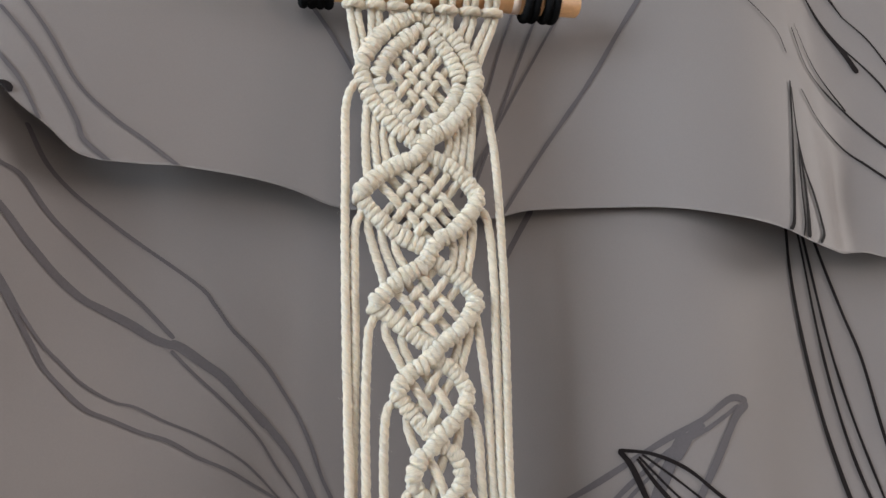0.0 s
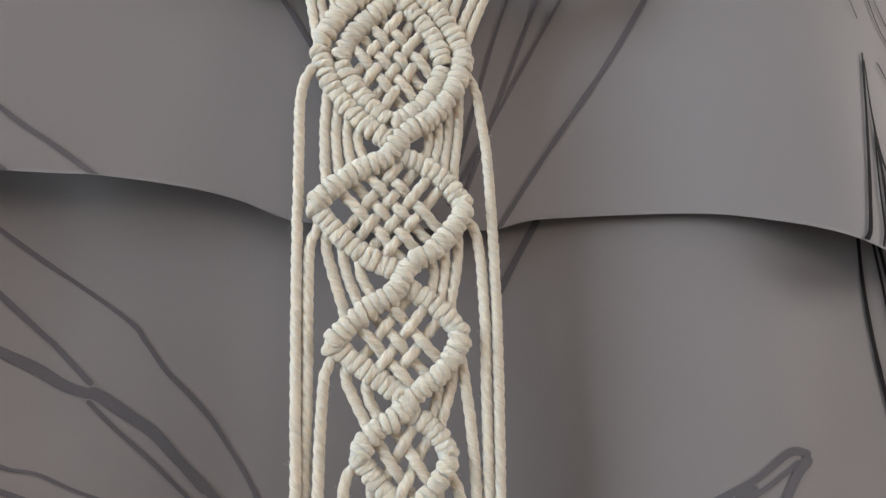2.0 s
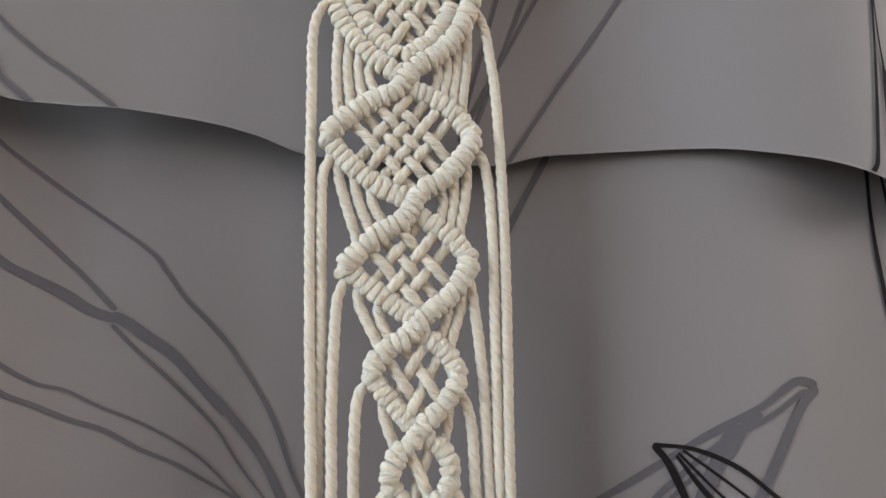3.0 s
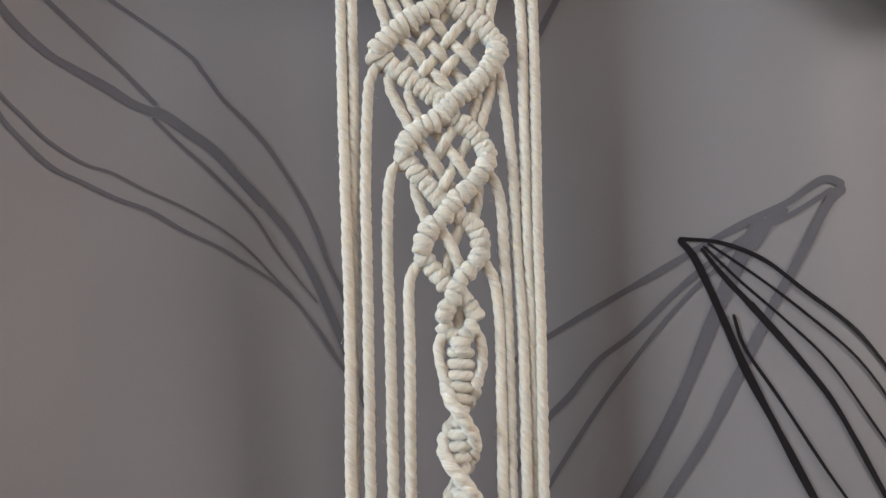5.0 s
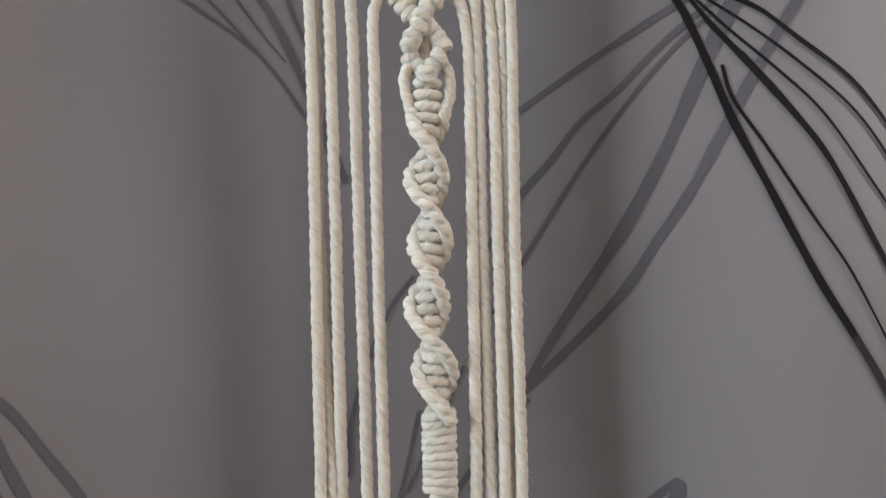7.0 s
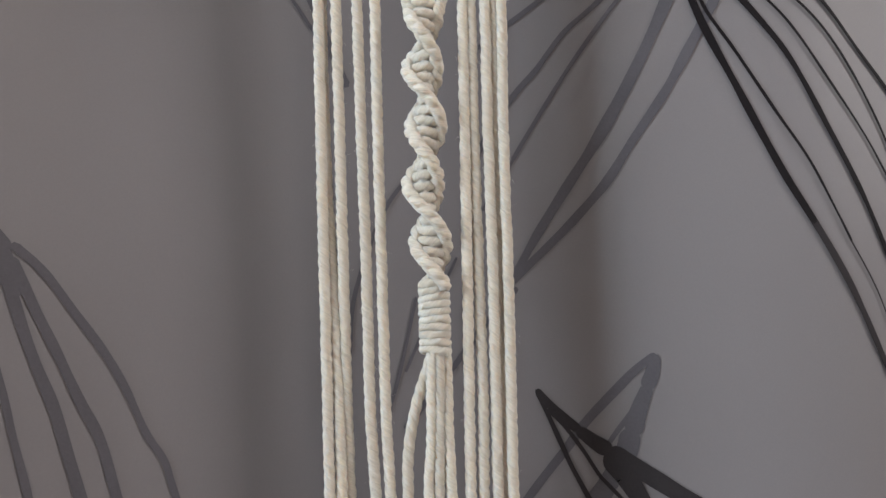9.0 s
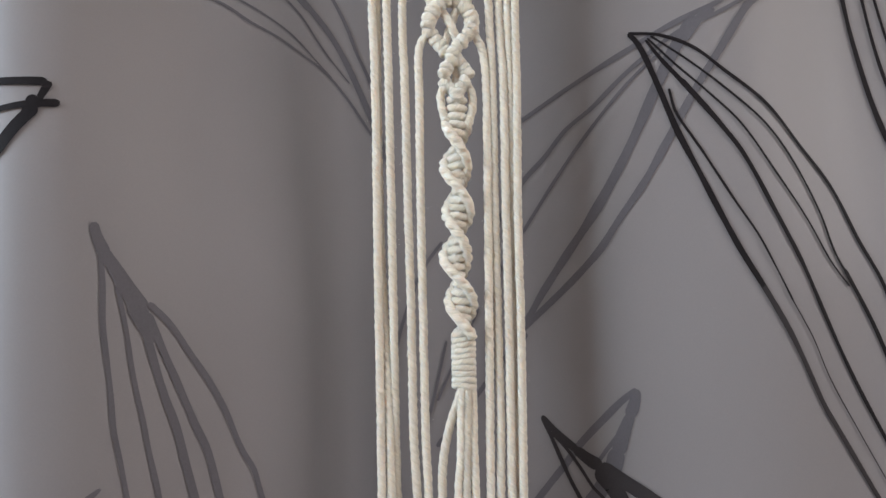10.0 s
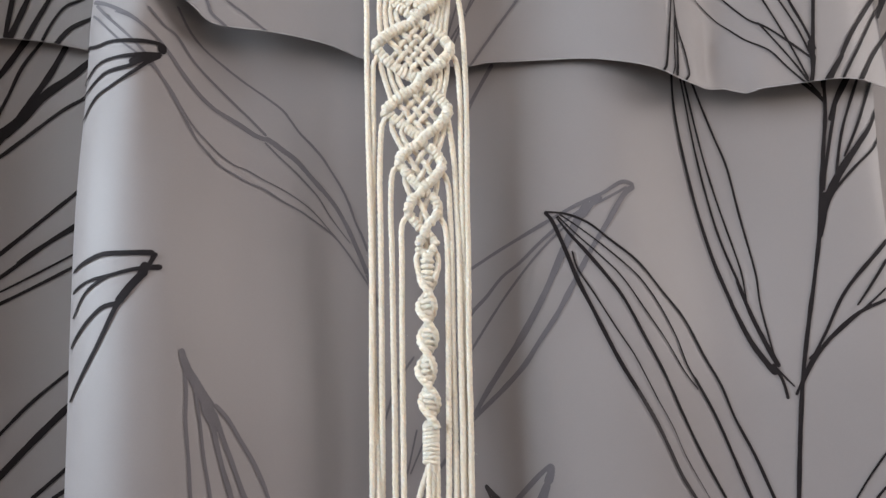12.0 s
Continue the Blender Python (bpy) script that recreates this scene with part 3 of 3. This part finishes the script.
printed_leaf(back_flap, "black", [
    (5.1, 4.6, (-366, 633), (-369, 615), (-374, 571)),
    (4.1, 6.6, (-350, 633), (-356, 612), (-371, 571)),
    (3.5, 6.0, (-324, 638), (-335, 614), (-348, 588), (-358, 565)),
    (2.9, 2.9, (-288, 623), (-304, 612), (-320, 605), (-332, 588), (-342, 565)),
    (3.8, 5.7, (-274, 601), (-292, 592), (-314, 582), (-329, 564)),
])

rod = tagged(new("curtain_rod"), "brushed steel curtain rod on two wall brackets", "curtain rod")
rod.location = (0, ROD_Y, ROD_Z)


def tube(name, a, b, r, mat, parent, sides=24):
    a, b = Vector(a), Vector(b)
    bm = bmesh.new()
    bmesh.ops.create_cone(bm, cap_ends=True, segments=sides, radius1=r, radius2=r, depth=(b - a).length)
    rims = [e for e in bm.edges if len(e.link_faces) == 2 and any(len(f.verts) > 4 for f in e.link_faces)]
    bmesh.ops.bevel(bm, geom=rims, offset=r * 0.18, segments=2, affect="EDGES")
    turn = (b - a).to_track_quat("Z", "Y").to_matrix().to_4x4()
    bm.transform(Matrix.Translation((a + b) / 2) @ turn)
    me = bpy.data.meshes.new(name)
    bm.to_mesh(me)
    bm.free()
    me.materials.append(mat)
    for f in me.polygons:
        f.use_smooth = len(f.vertices) == 4
    return under(new(name, me), parent)


tube("pole", (-.545, ROD_Y, ROD_Z), (.95, ROD_Y, ROD_Z), 0.0125, STEEL, rod)
for bx in (-.50, .9):
    tube("bracket", (bx, ROD_Y + 0.012, ROD_Z), (bx, 0.41, ROD_Z), 0.008, STEEL, rod)

# ---------------------------------------------------------------- the macrame hanging
hanging = tagged(new("macrame_hanging"), "cream cotton macrame hanging with knotted diamonds and long strands", "wall hanging")
hanging.location = (0.004, 0, 1.60)


def P(x, z, y=0.0):
    return Vector((x / 1000, y / 1000, 1 + z / 1000))


# one half hitch round a row's core: a short twisted ring pressed flat against its neighbours; a few shapes are shared
HITCHES = []
for shape in range(8):
    ring = []
    skew = (0.0007, 0.0003, 0.0010, 0.0005, 0.0001, 0.0008, 0.0004, 0.0006)[shape]
    for k in range(28):
        q = math.tau * k / 28
        c, h = math.cos(q), math.sin(q)
        square = lambda a: math.copysign(abs(a) ** 0.82, a)
        ring.append(Vector((skew * c + 0.0002 * math.sin(2 * q + shape), 0.0025 * square(h), (0.0028 + 0.0001 * (shape % 3)) * square(c))))
    v, f, w = sweep(ring, 0.0021, 0.022, True, 18, shape * 1.1, (1.12, 0.78), Vector((1, 0, 0)), 0.5)
    held = cord_mesh("hitch", v, f, w, COTTON)
    HITCHES.append(held.data)
    bpy.data.objects.remove(held)


def knot_bar(points, y=0.0, pace=0.0034, size=1.0, label="bar of tight double half hitches"):
    path = glide([P(x, z, y) for x, z in points], 0.001)
    v, f, w = sweep(path, 0.0031, sides=12)
    row = under(cord_mesh("knot_bar", v, f, w, COTTON), hanging, label)
    total = (len(path) - 1) * 0.001
    count = max(2, int(round(total / pace)))
    for i in range(count):
        # the two turns of one knot lie closer to each other than to the next knot
        pair = (0.05 if i % 2 == 0 else -0.05) * (1 if count > 3 else 0)
        k = min(len(path) - 2, max(1, int((i + 0.5 + pair) / count * (len(path) - 1))))
        way = (path[k + 1] - path[k - 1]).normalized()
        across = way.cross(Vector((0, 1, 0))).normalized()
        if across.z < 0:
            across = -across
        lean = 0.3 * across.z ** 2
        across = (across * (1 - lean) + Vector((0, 0, 1)) * lean).normalized()
        along = Vector((0, 1, 0)).cross(across).normalized()
        m = Matrix((along, Vector((0, 1, 0)), across)).transposed().to_4x4()
        tilt = pose(0, 0, 0, random.uniform(-4, 4), random.uniform(-7, 7), random.uniform(-5, 5))
        g = size * random.uniform(0.96, 1.05)
        stretch = Matrix.Diagonal((random.uniform(0.95, 1.08), g, g * random.uniform(0.96, 1.07), 1))
        ob = new("hitch", random.choice(HITCHES))
        ob.parent = row
        ob.matrix_basis = Matrix.Translation(path[k] + Vector((0, -0.0003 * random.random(), 0))) @ m @ tilt @ stretch
    return row


def side(a, b, bulge, cut0=0.0, cut1=0.0):
    """Points of one diamond side from a to b, bowed outwards."""
    (ax, az), (bx, bz) = a, b
    length = math.hypot(bx - ax, bz - az)
    nx, nz = (bz - az) / length, -(bx - ax) / length
    out = []
    for i in range(5):
        s = cut0 / length + (1 - (cut0 + cut1) / length) * i / 4
        k = bulge * 4 * s * (1 - s)
        out.append((ax + (bx - ax) * s + nx * k, az + (bz - az) * s + nz * k))
    return out


# corners of the diamonds, top to bottom, in millimetres: top, left, right, bottom, and the cords woven inside
DIAMONDS = [
    dict(t=(6.5, 601), l=(-27, 569), r=(35, 565), b=(2.5, 526), weave=0),
    dict(t=(4.0, 520), l=(-30.5, 499), r=(31, 497), b=(2, 471), weave=(4, 50, 8.3)),
    dict(t=(4.5, 464), l=(-25, 443), r=(26, 444), b=(3, 421), weave=(3, 50, 9.5)),
    dict(t=(3.0, 415), l=(-16.5, 401), r=(18.5, 398), b=(0.5, 379), weave=(2, 58, 9)),
    dict(t=(2.0, 376), l=(-11, 360), r=(13.5, 361), b=(-0.5, 346), weave=(1, 68, 5)),
    dict(t=(2.5, 344), l=(-4.5, 333), r=(9.5, 333), b=(2, 325), weave=0),
]
# how far the four sides bow outwards: upper left, upper right, lower left, lower right
BULGE = ((5, 5, 6.3, 6.6), (2.5, 3.8, 3.5, 4), (2, 2.5, 0.3, 3.2), (3, 3, 0.5, 2), (3.2, 3.5, 0, 1), (1, 1, 0, 0))


def at(a, b, s, bulge=0.0):
    (ax, az), (bx, bz) = a, b
    length = math.hypot(bx - ax, bz - az)
    k = bulge * 4 * s * (1 - s)
    return ax + (bx - ax) * s + (bz - az) / length * k, az + (bz - az) * s - (bx - ax) / length * k


def woven(d, n, angle, gap):
    """Over-and-under lattice of n by n slanting cords, clipped by one diamond."""
    ring = [d["t"], d["r"], d["b"], d["l"]]
    cx, cz = (d["l"][0] + d["r"][0]) / 2, (d["t"][1] + d["b"][1]) / 2
    co, si = math.cos(radians(angle)), math.sin(radians(angle))

    def ends(x0, way):
        hits = []
        for (ax, az), (bx, bz) in zip(ring, ring[1:] + ring[:1]):
            det = way[0] * (bz - az) - way[1] * (bx - ax)
            if abs(det) > 1e-6:
                s = ((ax - x0) * (bz - az) - (az - cz) * (bx - ax)) / det
                u = ((ax - x0) * way[1] - (az - cz) * way[0]) / det
                if -0.001 <= u <= 1.001:
                    hits.append(s)
        return (min(hits), max(hits)) if len(hits) > 1 else (0, 0)

    starts = [cx + (i - (n - 1) / 2) * gap for i in range(n)]
    for kind, way in ((0, (co, -si)), (1, (-co, -si))):
        other = (-co, -si) if kind == 0 else (co, -si)
        for i, x0 in enumerate(starts):
            lo, hi = ends(x0, way)
            if hi - lo < 4:
                continue
            stops = []
            for j, x1 in enumerate(starts):
                det = way[0] * other[1] - way[1] * other[0]
                s = (x1 - x0) * other[1] / det
                if lo + 2 < s < hi - 2:
                    stops.append((s, 1 if (i + j + kind) % 2 else -1))
            stops.sort()
            pts = [P(x0 + way[0] * lo, cz + way[1] * lo, 0.8)]
            for s, over in stops:
                pts.append(P(x0 + way[0] * s + random.uniform(-.4, .4), cz + way[1] * s + random.uniform(-.4, .4), 0.4 + 1.6 * over))
            pts.append(P(x0 + way[0] * hi, cz + way[1] * hi, 0.8))
            cord("woven_cord", pts, hanging, r=0.0023)


# side bars: each lower right bar runs on in front as the next diamond's upper left bar
for i, d in enumerate(DIAMONDS):
    ul, ur, ll, lr = BULGE[i]
    nxt = DIAMONDS[i + 1] if i + 1 < len(DIAMONDS) else None
    pace = 0.0034 if i < 4 else 0.0039
    small = (1.05, 1.02, 0.98, 0.92, 0.85, 0.82)[i]
    if i == 0:
        knot_bar(side(d["t"], d["l"], ul, 1.5, 1), -0.4, pace=pace, size=small)
    knot_bar(side(d["t"], d["r"], -ur, -1.5 if i else 1.5, 0.0), 0.8, pace=pace, size=small)
    knot_bar(side(d["l"], d["b"], ll, 0.8, -2.5 if i < 4 else 0.0), 1.0, pace=pace, size=small)
    if nxt:
        down = side(d["r"], d["b"], -lr, 0.8, 5.0 if i < 3 else 3.5)
        on = side(nxt["t"], nxt["l"], BULGE[i + 1][0], 5.0 if i < 3 else 3.0, 0.0)
        knot_bar(down + on, -1.2, pace=pace, size=small, label="long bar of double half hitches crossing in front")
    else:
        knot_bar(side(d["r"], d["b"], -lr, 1.5, 0.5), -0.6, pace=pace, size=small)
    if 0 < i < 5:
        for corner, turn_in in (("l", 1), ("r", -1)):
            cx, cz = d[corner]
            knot_bar([(cx + 1.6 * turn_in, cz + 3.4), (cx + 0.2 * turn_in, cz), (cx + 1.6 * turn_in, cz - 3.4)], 0.2, pace=pace, size=small * 0.94, label="knots turning the corner of a diamond")
    if d["weave"]:
        woven(d, *d["weave"])

# the first diamond has an inner second bar
INNER = dict(t=(7, 592), l=(-19, 562.5), r=(26, 560), b=(2.5, 533.5))
knot_bar(side(INNER["t"], INNER["l"], 3.5, 0.5, 0.5), 0.2, size=1.0)
knot_bar(side(INNER["t"], INNER["r"], -4, 3.0, 0.5), 0.6, size=1.0)
knot_bar(side(INNER["l"], INNER["b"], 2.2, 2, 2), 0.6, size=1.0)
knot_bar(side(INNER["r"], INNER["b"], -4, 2, 0), 0.0, size=1.0)
woven(INNER, 4, 54, 7.6)

# cords that hang in arcs between the side rows of one diamond and the next
for i, count in enumerate((4, 3, 2, 1)):
    a, c = DIAMONDS[i], DIAMONDS[i + 1]
    for j in range(count):
        s = (j + 0.75) / (count + 0.9) * 0.86
        for sgn, corner in ((-1, "l"), (1, "r")):
            x0, z0 = at(a[corner], a["b"], s)
            x1, z1 = at(c[corner], c["t"], s * 0.95 + 0.04)
            bow = sgn * (1.6 + 1.0 * j)
            ym = 1.5
            cord("arc_cord", [P(x0, z0, 0.8), P(x0 + bow * 0.6, z0 - (z0 - z1) * 0.25, ym), P((x0 + x1) / 2 + bow, (z0 + z1) / 2, ym),
                              P(x1 + bow * 0.5, z1 + (z0 - z1) * 0.2, ym), P(x1, z1, 1.2)], hanging, r=0.0023)
for x, in_x in ((-5.8, -4.2), (10.2, 7.4)):
    turn_in = 1 if x < 0 else -1
    cord("arc_cord", [P(x + 3 * turn_in, 330, 0.5), P(x, 325.5, 0), P(x - 0.3 * turn_in, 320, 0), P(x + 0.5 * turn_in, 315, 0), P(in_x, 310, 0.5)], hanging)

# long strands that drop out at the diamonds' corners, three on the wide side rows
STRANDS = [
    [(-25, 562, 0), (-31, 557.5, 0), (-35, 546, 0.5), (-36.5, 512, 0.5), (-38, 466, 0.5), (-39, 414, .5), (-40, 329, .5), (-43, 250, .5), (-46, 165, .5), (-48, 112, .5), (-52, 20, 1), (-52, -60, 1)],
    [(-27, 494, .5), (-30, 488, 1), (-33, 477, 1), (-34.5, 427, 1.5), (-36.5, 384, 2.5), (-39, 329, 4), (-41.5, 250, 4), (-41.5, 180, 2), (-43.3, 112, 1), (-46, 20, 1), (-46, -66, 1)],
    [(-23, 440, .5), (-26.5, 434.5, .5), (-28.5, 427, .5), (-31, 395, .5), (-32.5, 345, .5), (-34.8, 272, 1), (-37, 210, 1), (-39, 157, 2.5), (-40, 112, 3.5), (-41, 20, 4), (-41, -58, 4)],
    [(-14, 399, .5), (-18.5, 396.5, .5), (-22, 389, .5), (-24, 361, .5), (-24.6, 328, .5), (-26.3, 271, .5), (-28, 209, .5), (-30, 155, .5), (-30, 112, .5), (-31, 20, .5), (-31, -62, .5)],
    [(-9, 357, .5), (-13, 355.5, .5), (-16.3, 348, .5), (-17.2, 327, .5), (-19.8, 270, .5), (-22, 209, .5), (-24, 155, .5), (-24.5, 112, .5), (-26, 20, .5), (-26, -70, .5)],
    [(32, 558, 0), (36.5, 555, 0), (40, 543, .5), (42, 513, .5), (41.3, 467, .5), (39.2, 420, .5), (36, 369, .5), (34, 325, .5), (30, 258, .5), (27.5, 200, .5), (25, 152, .5), (23, 110, .5), (20, 20, .5), (19, -64, .5)],
    [(28, 493, 1), (32, 490.5, 1), (35.4, 482, 1), (36, 452, 1), (34, 412, 1.2), (32, 369, 1.2), (30.6, 325, 1.8), (28, 268, 3), (25, 200, 4.5), (21.5, 152, 5), (20, 110, 5), (17, 20, 5), (16, -60, 5)],
    [(22, 440, 1), (25, 436, 1), (27, 416, 1), (28, 393, 1.4), (27.4, 358, 1.6), (27, 325, .8), (24, 262, .8), (21.5, 200, .8), (19, 152, .8), (17, 110, .8), (14, 20, .8), (13, -70, .8)],
    [(16, 393, 1), (19.5, 389.5, 1), (22, 380, 1), (22, 359, 1), (21.3, 325, 1), (18.4, 262, 1.5), (16, 200, 2), (14, 152, 1), (11.5, 110, 1), (9, 20, 1), (8, -57, 1)],
    [(11, 357, .5), (14.5, 354.5, .5), (17.6, 345, .5), (18, 326, .5), (14.7, 262, .5), (11.5, 205, .5), (8.5, 152, .5), (6.3, 110, .5), (3, 20, .5), (3, -66, .5)],
]
for line in STRANDS:
    cord("strand", [P(x, z, y) for x, z, y in line], hanging, "long loose twisted cotton strand")

# the spiral of half knots: two cords winding round, joined by cross turns
AXIS_Z = (1199, 1204, 1216, 1229, 1239, 1250, 1261, 1275, 1286, 1300, 1311, 1326)
AXIS_X = (-2.0, -1.2, -2.2, -2.6, -3.6, -2.0, -0.9, -0.3, -0.6, 0.8, 1.6, 2.2)


def axis(z):
    return smooth(z, AXIS_Z, AXIS_X)


def twist(z):
    return math.pi * (1286 - min(z, 1309.35)) / 23.35


for start in (0, math.pi):
    turns = []
    for k in range(107):
        z = 1313 - k * (1313 - 1198) / 106
        q = twist(z) + start
        grow = 1.0 if z < 1305 else 0.95
        swell = grow * (1 + 0.07 * math.cos(math.tau * (z - 1317) / 4.35 + start))
        turns.append(P(axis(z) + 6.0 * swell * math.cos(q), z - 1000, 5.4 * swell * math.sin(q)))
    cord("spiral_cord", turns, hanging, "cord winding round the spiral", r=0.0027)
for k in range(-1, 27):
    z = 1317 - k * 4.35
    q = twist(z)
    ring = []
    for s in range(30):
        w = math.tau * s / 30
        along, out = 3.5 * math.cos(w), 1.3 * math.sin(w)
        ring.append(P(axis(z) + along * math.cos(q) - out * math.sin(q), z - 1000 + 0.4 * math.cos(w) + random.uniform(-.1, .1), along * math.sin(q) + out * math.cos(q)))
    v, f, wd = sweep(ring, 0.0021, 0.0112, True, 15, random.random() * 6, relief=0.3)
    under(cord_mesh("half_knot", v, f, wd, COTTON), hanging)
cord("core_cord", [P(axis(z), z - 1000, 0) for z in (1330, 1300, 1270, 1240, 1205, 1172)], hanging, r=0.0024)
# round knot that closes the last small diamond
knot_bar([(2.2, 326), (2.3, 321)], -1.5, size=0.86)
cord("core_cord", [P(2.4, 348, 1.5), P(2.6, 336, 2.2), P(2.2, 324, 1)], hanging)

# the gathering wrap and its tails
for k in range(10):
    z = 1200.5 - k * 2.9
    ring = []
    for s in range(30):
        w = math.tau * s / 30
        ring.append(P(-2.1 - 0.045 * (1200 - z) + 5.0 * math.cos(w), z - 1000 + 0.8 * math.cos(w + k * 0.3) + 0.35 * math.sin(2 * w + k * 2.1), 3.6 * math.sin(w)))
    v, f, wd = sweep(ring, 0.0021, 0.0145, True, 15, k * 1.7, (0.95, 0.72), Vector((0, 0, 1)))
    under(cord_mesh("wrap_turn", v, f, wd, COTTON), hanging, "turn of the gathering wrap")
for line in ([(-5, 178, 0), (-5.5, 171, -1), (-12.5, 153, 0), (-16.6, 134, 0), (-17.8, 112, 0), (-20, 20, 0), (-20, -50, 0)],
             [(-4, 178, -1), (-5, 171, -2.5), (-7.2, 140, -1.5), (-10, 111, -1), (-12, 20, -1), (-13, -56, -1)],
             [(-2, 178, -1), (-2.0, 171, -2.5), (-4.0, 140, -1.5), (-5.8, 111, -1), (-7, 20, -1), (-7, -48, -1)],
             [(0, 178, 0), (0.7, 171, -1), (-0.5, 140, -1), (-1, 111, -1), (-2, 20, -1), (-2, -60, -1)]):
    cord("tail", [P(x, z, y) for x, z, y in line], hanging, "loose tail below the wrap")

# lark's head loops on the dowel, and the cords that lead to the first diamond
DOWEL_Z, DOWEL_R = 1613.0, 7.0
top, top_l, top_r = DIAMONDS[0]["t"], DIAMONDS[0]["l"], DIAMONDS[0]["r"]
for k, hx in enumerate((-29, -18, -6.5, 7, 21, 34, 46)):
    for dx in (-2.3, 2.3):
        over = [P(hx + dx, DOWEL_Z - 1000 + (DOWEL_R + 1.9) * math.sin(q), -(DOWEL_R + 1.9) * math.cos(q)) for q in (2.6, 2.1, 1.57, 1.0, 0.5, 0.0, -0.45)]
        if k < 3:
            ex, ez = at(top, top_l, 1.0 - (k * 2 + (dx > 0)) * 0.135, 4)
        elif k > 3:
            ex, ez = at(top, top_r, 0.28 + ((k - 4) * 2 + (dx > 0)) * 0.135, -4)
        else:
            ex, ez = top[0] + dx * 0.6, 598
        cord("lark_head", over + [P(hx + dx * 0.9, 602.5, -3.0), P(hx + dx * 0.8, 598.5, -0.5), P((hx + dx + ex) / 2, (598 + ez) / 2, 0.4), P(ex, ez, 0.8)], hanging)
    zl = 601.9 - 0.016 * hx
    cord("cross_loop", [P(hx - 3.7, zl + 2.0, 0), P(hx - 4.3, zl + 0.6, -3.6), P(hx, zl, -5.9), P(hx + 4.3, zl + 0.4, -3.6), P(hx + 3.7, zl + 1.6, 0)], hanging, r=0.0024)

# stray fibres
verts, faces = [], []
for line in STRANDS + [[(x, z, 0) for x, z in (d["l"], d["b"])] for d in DIAMONDS[:4]] + [[(x, z, 0) for x, z in (d["r"], d["b"])] for d in DIAMONDS[:4]]:
    path = glide([P(x, z, y) for x, z, y in line], 0.0016)
    for p in path:
        if random.random() < 0.55:
            a = random.uniform(0, math.tau)
            out = Vector((math.cos(a), math.sin(a) * 0.7, random.uniform(-1.2, 1.2)))
            q0 = p + Vector((math.cos(a), math.sin(a), 0)) * 0.0019
            length = random.uniform(0.0008, 0.0030)
            bend = Vector((random.uniform(-1, 1), random.uniform(-1, 1), random.uniform(-1.5, 1))) * length * 0.5
            pts = [q0, q0 + out.normalized() * length * 0.5, q0 + out.normalized() * length * 0.8 + bend]
            base = len(verts)
            for c in pts:
                for s in range(3):
                    w = math.tau * s / 3
                    verts.append(c + Vector((math.cos(w), math.sin(w), 0.3)) * 0.000035)
            for i in range(2):
                for s in range(3):
                    faces.append((base + i * 3 + s, base + i * 3 + (s + 1) % 3, base + i * 3 + 3 + (s + 1) % 3, base + i * 3 + 3 + s))
tagged(under(mesh_object("lint", verts, faces, LINT), hanging, "fine stray cotton fibres"), kind="stuff")

# ---------------------------------------------------------------- dowel and its elastic ties
dowel = tagged(new("dowel"), "round beech dowel that carries the macrame hanging", "dowel")
dowel.location = (0.015, 0, 1.613)
tube("rod", (-.073, 0, 1.6145), (.0988, 0, 1.6122), 0.007, WOOD, dowel, 40)
tube("tape_band", (.0575, 0, 1.6128), (.0645, 0, 1.6127), 0.0073, PALE, dowel, 40)


def hair_tie(x, zc):
    """Thick ribbed elastic doubled round the dowel, with a loop up to the curtain rod."""
    tie = tagged(new("elastic_tie"), "thick black elastic tie looped round the dowel", "elastic tie", "ties on the dowel")
    tie.location = (x, 0, zc)
    for dx in (-0.0022, 0.0022):
        ring = [Vector((x + dx + 0.0007 * math.sin(q), 0.0090 * math.cos(q), zc + 0.0090 * math.sin(q))) for q in (math.tau * k / 40 for k in range(40))]
        v, f, w = sweep(ring, 0.0029, 0.006, True, 15, x * 90, relief=0.12)
        under(cord_mesh("band", v, f, w, ELASTIC), tie)
    up = [Vector((x, -0.004, zc + 0.011)), Vector((x, -0.003, 1.70)), Vector((x, 0.0, 1.80)), Vector((x, ROD_Y - 0.026, ROD_Z)),
          Vector((x, ROD_Y, ROD_Z + 0.021)), Vector((x, ROD_Y + 0.02, ROD_Z + 0.006))]
    cord("strap", up, tie, r=0.003, mat=ELASTIC, pitch=0.006, step=0.003)
    return tie


for tx, tz in ((-.0525, 1.6148), (-.0437, 1.6147), (.0700, 1.6126), (.0815, 1.6124)):
    hair_tie(tx, tz)
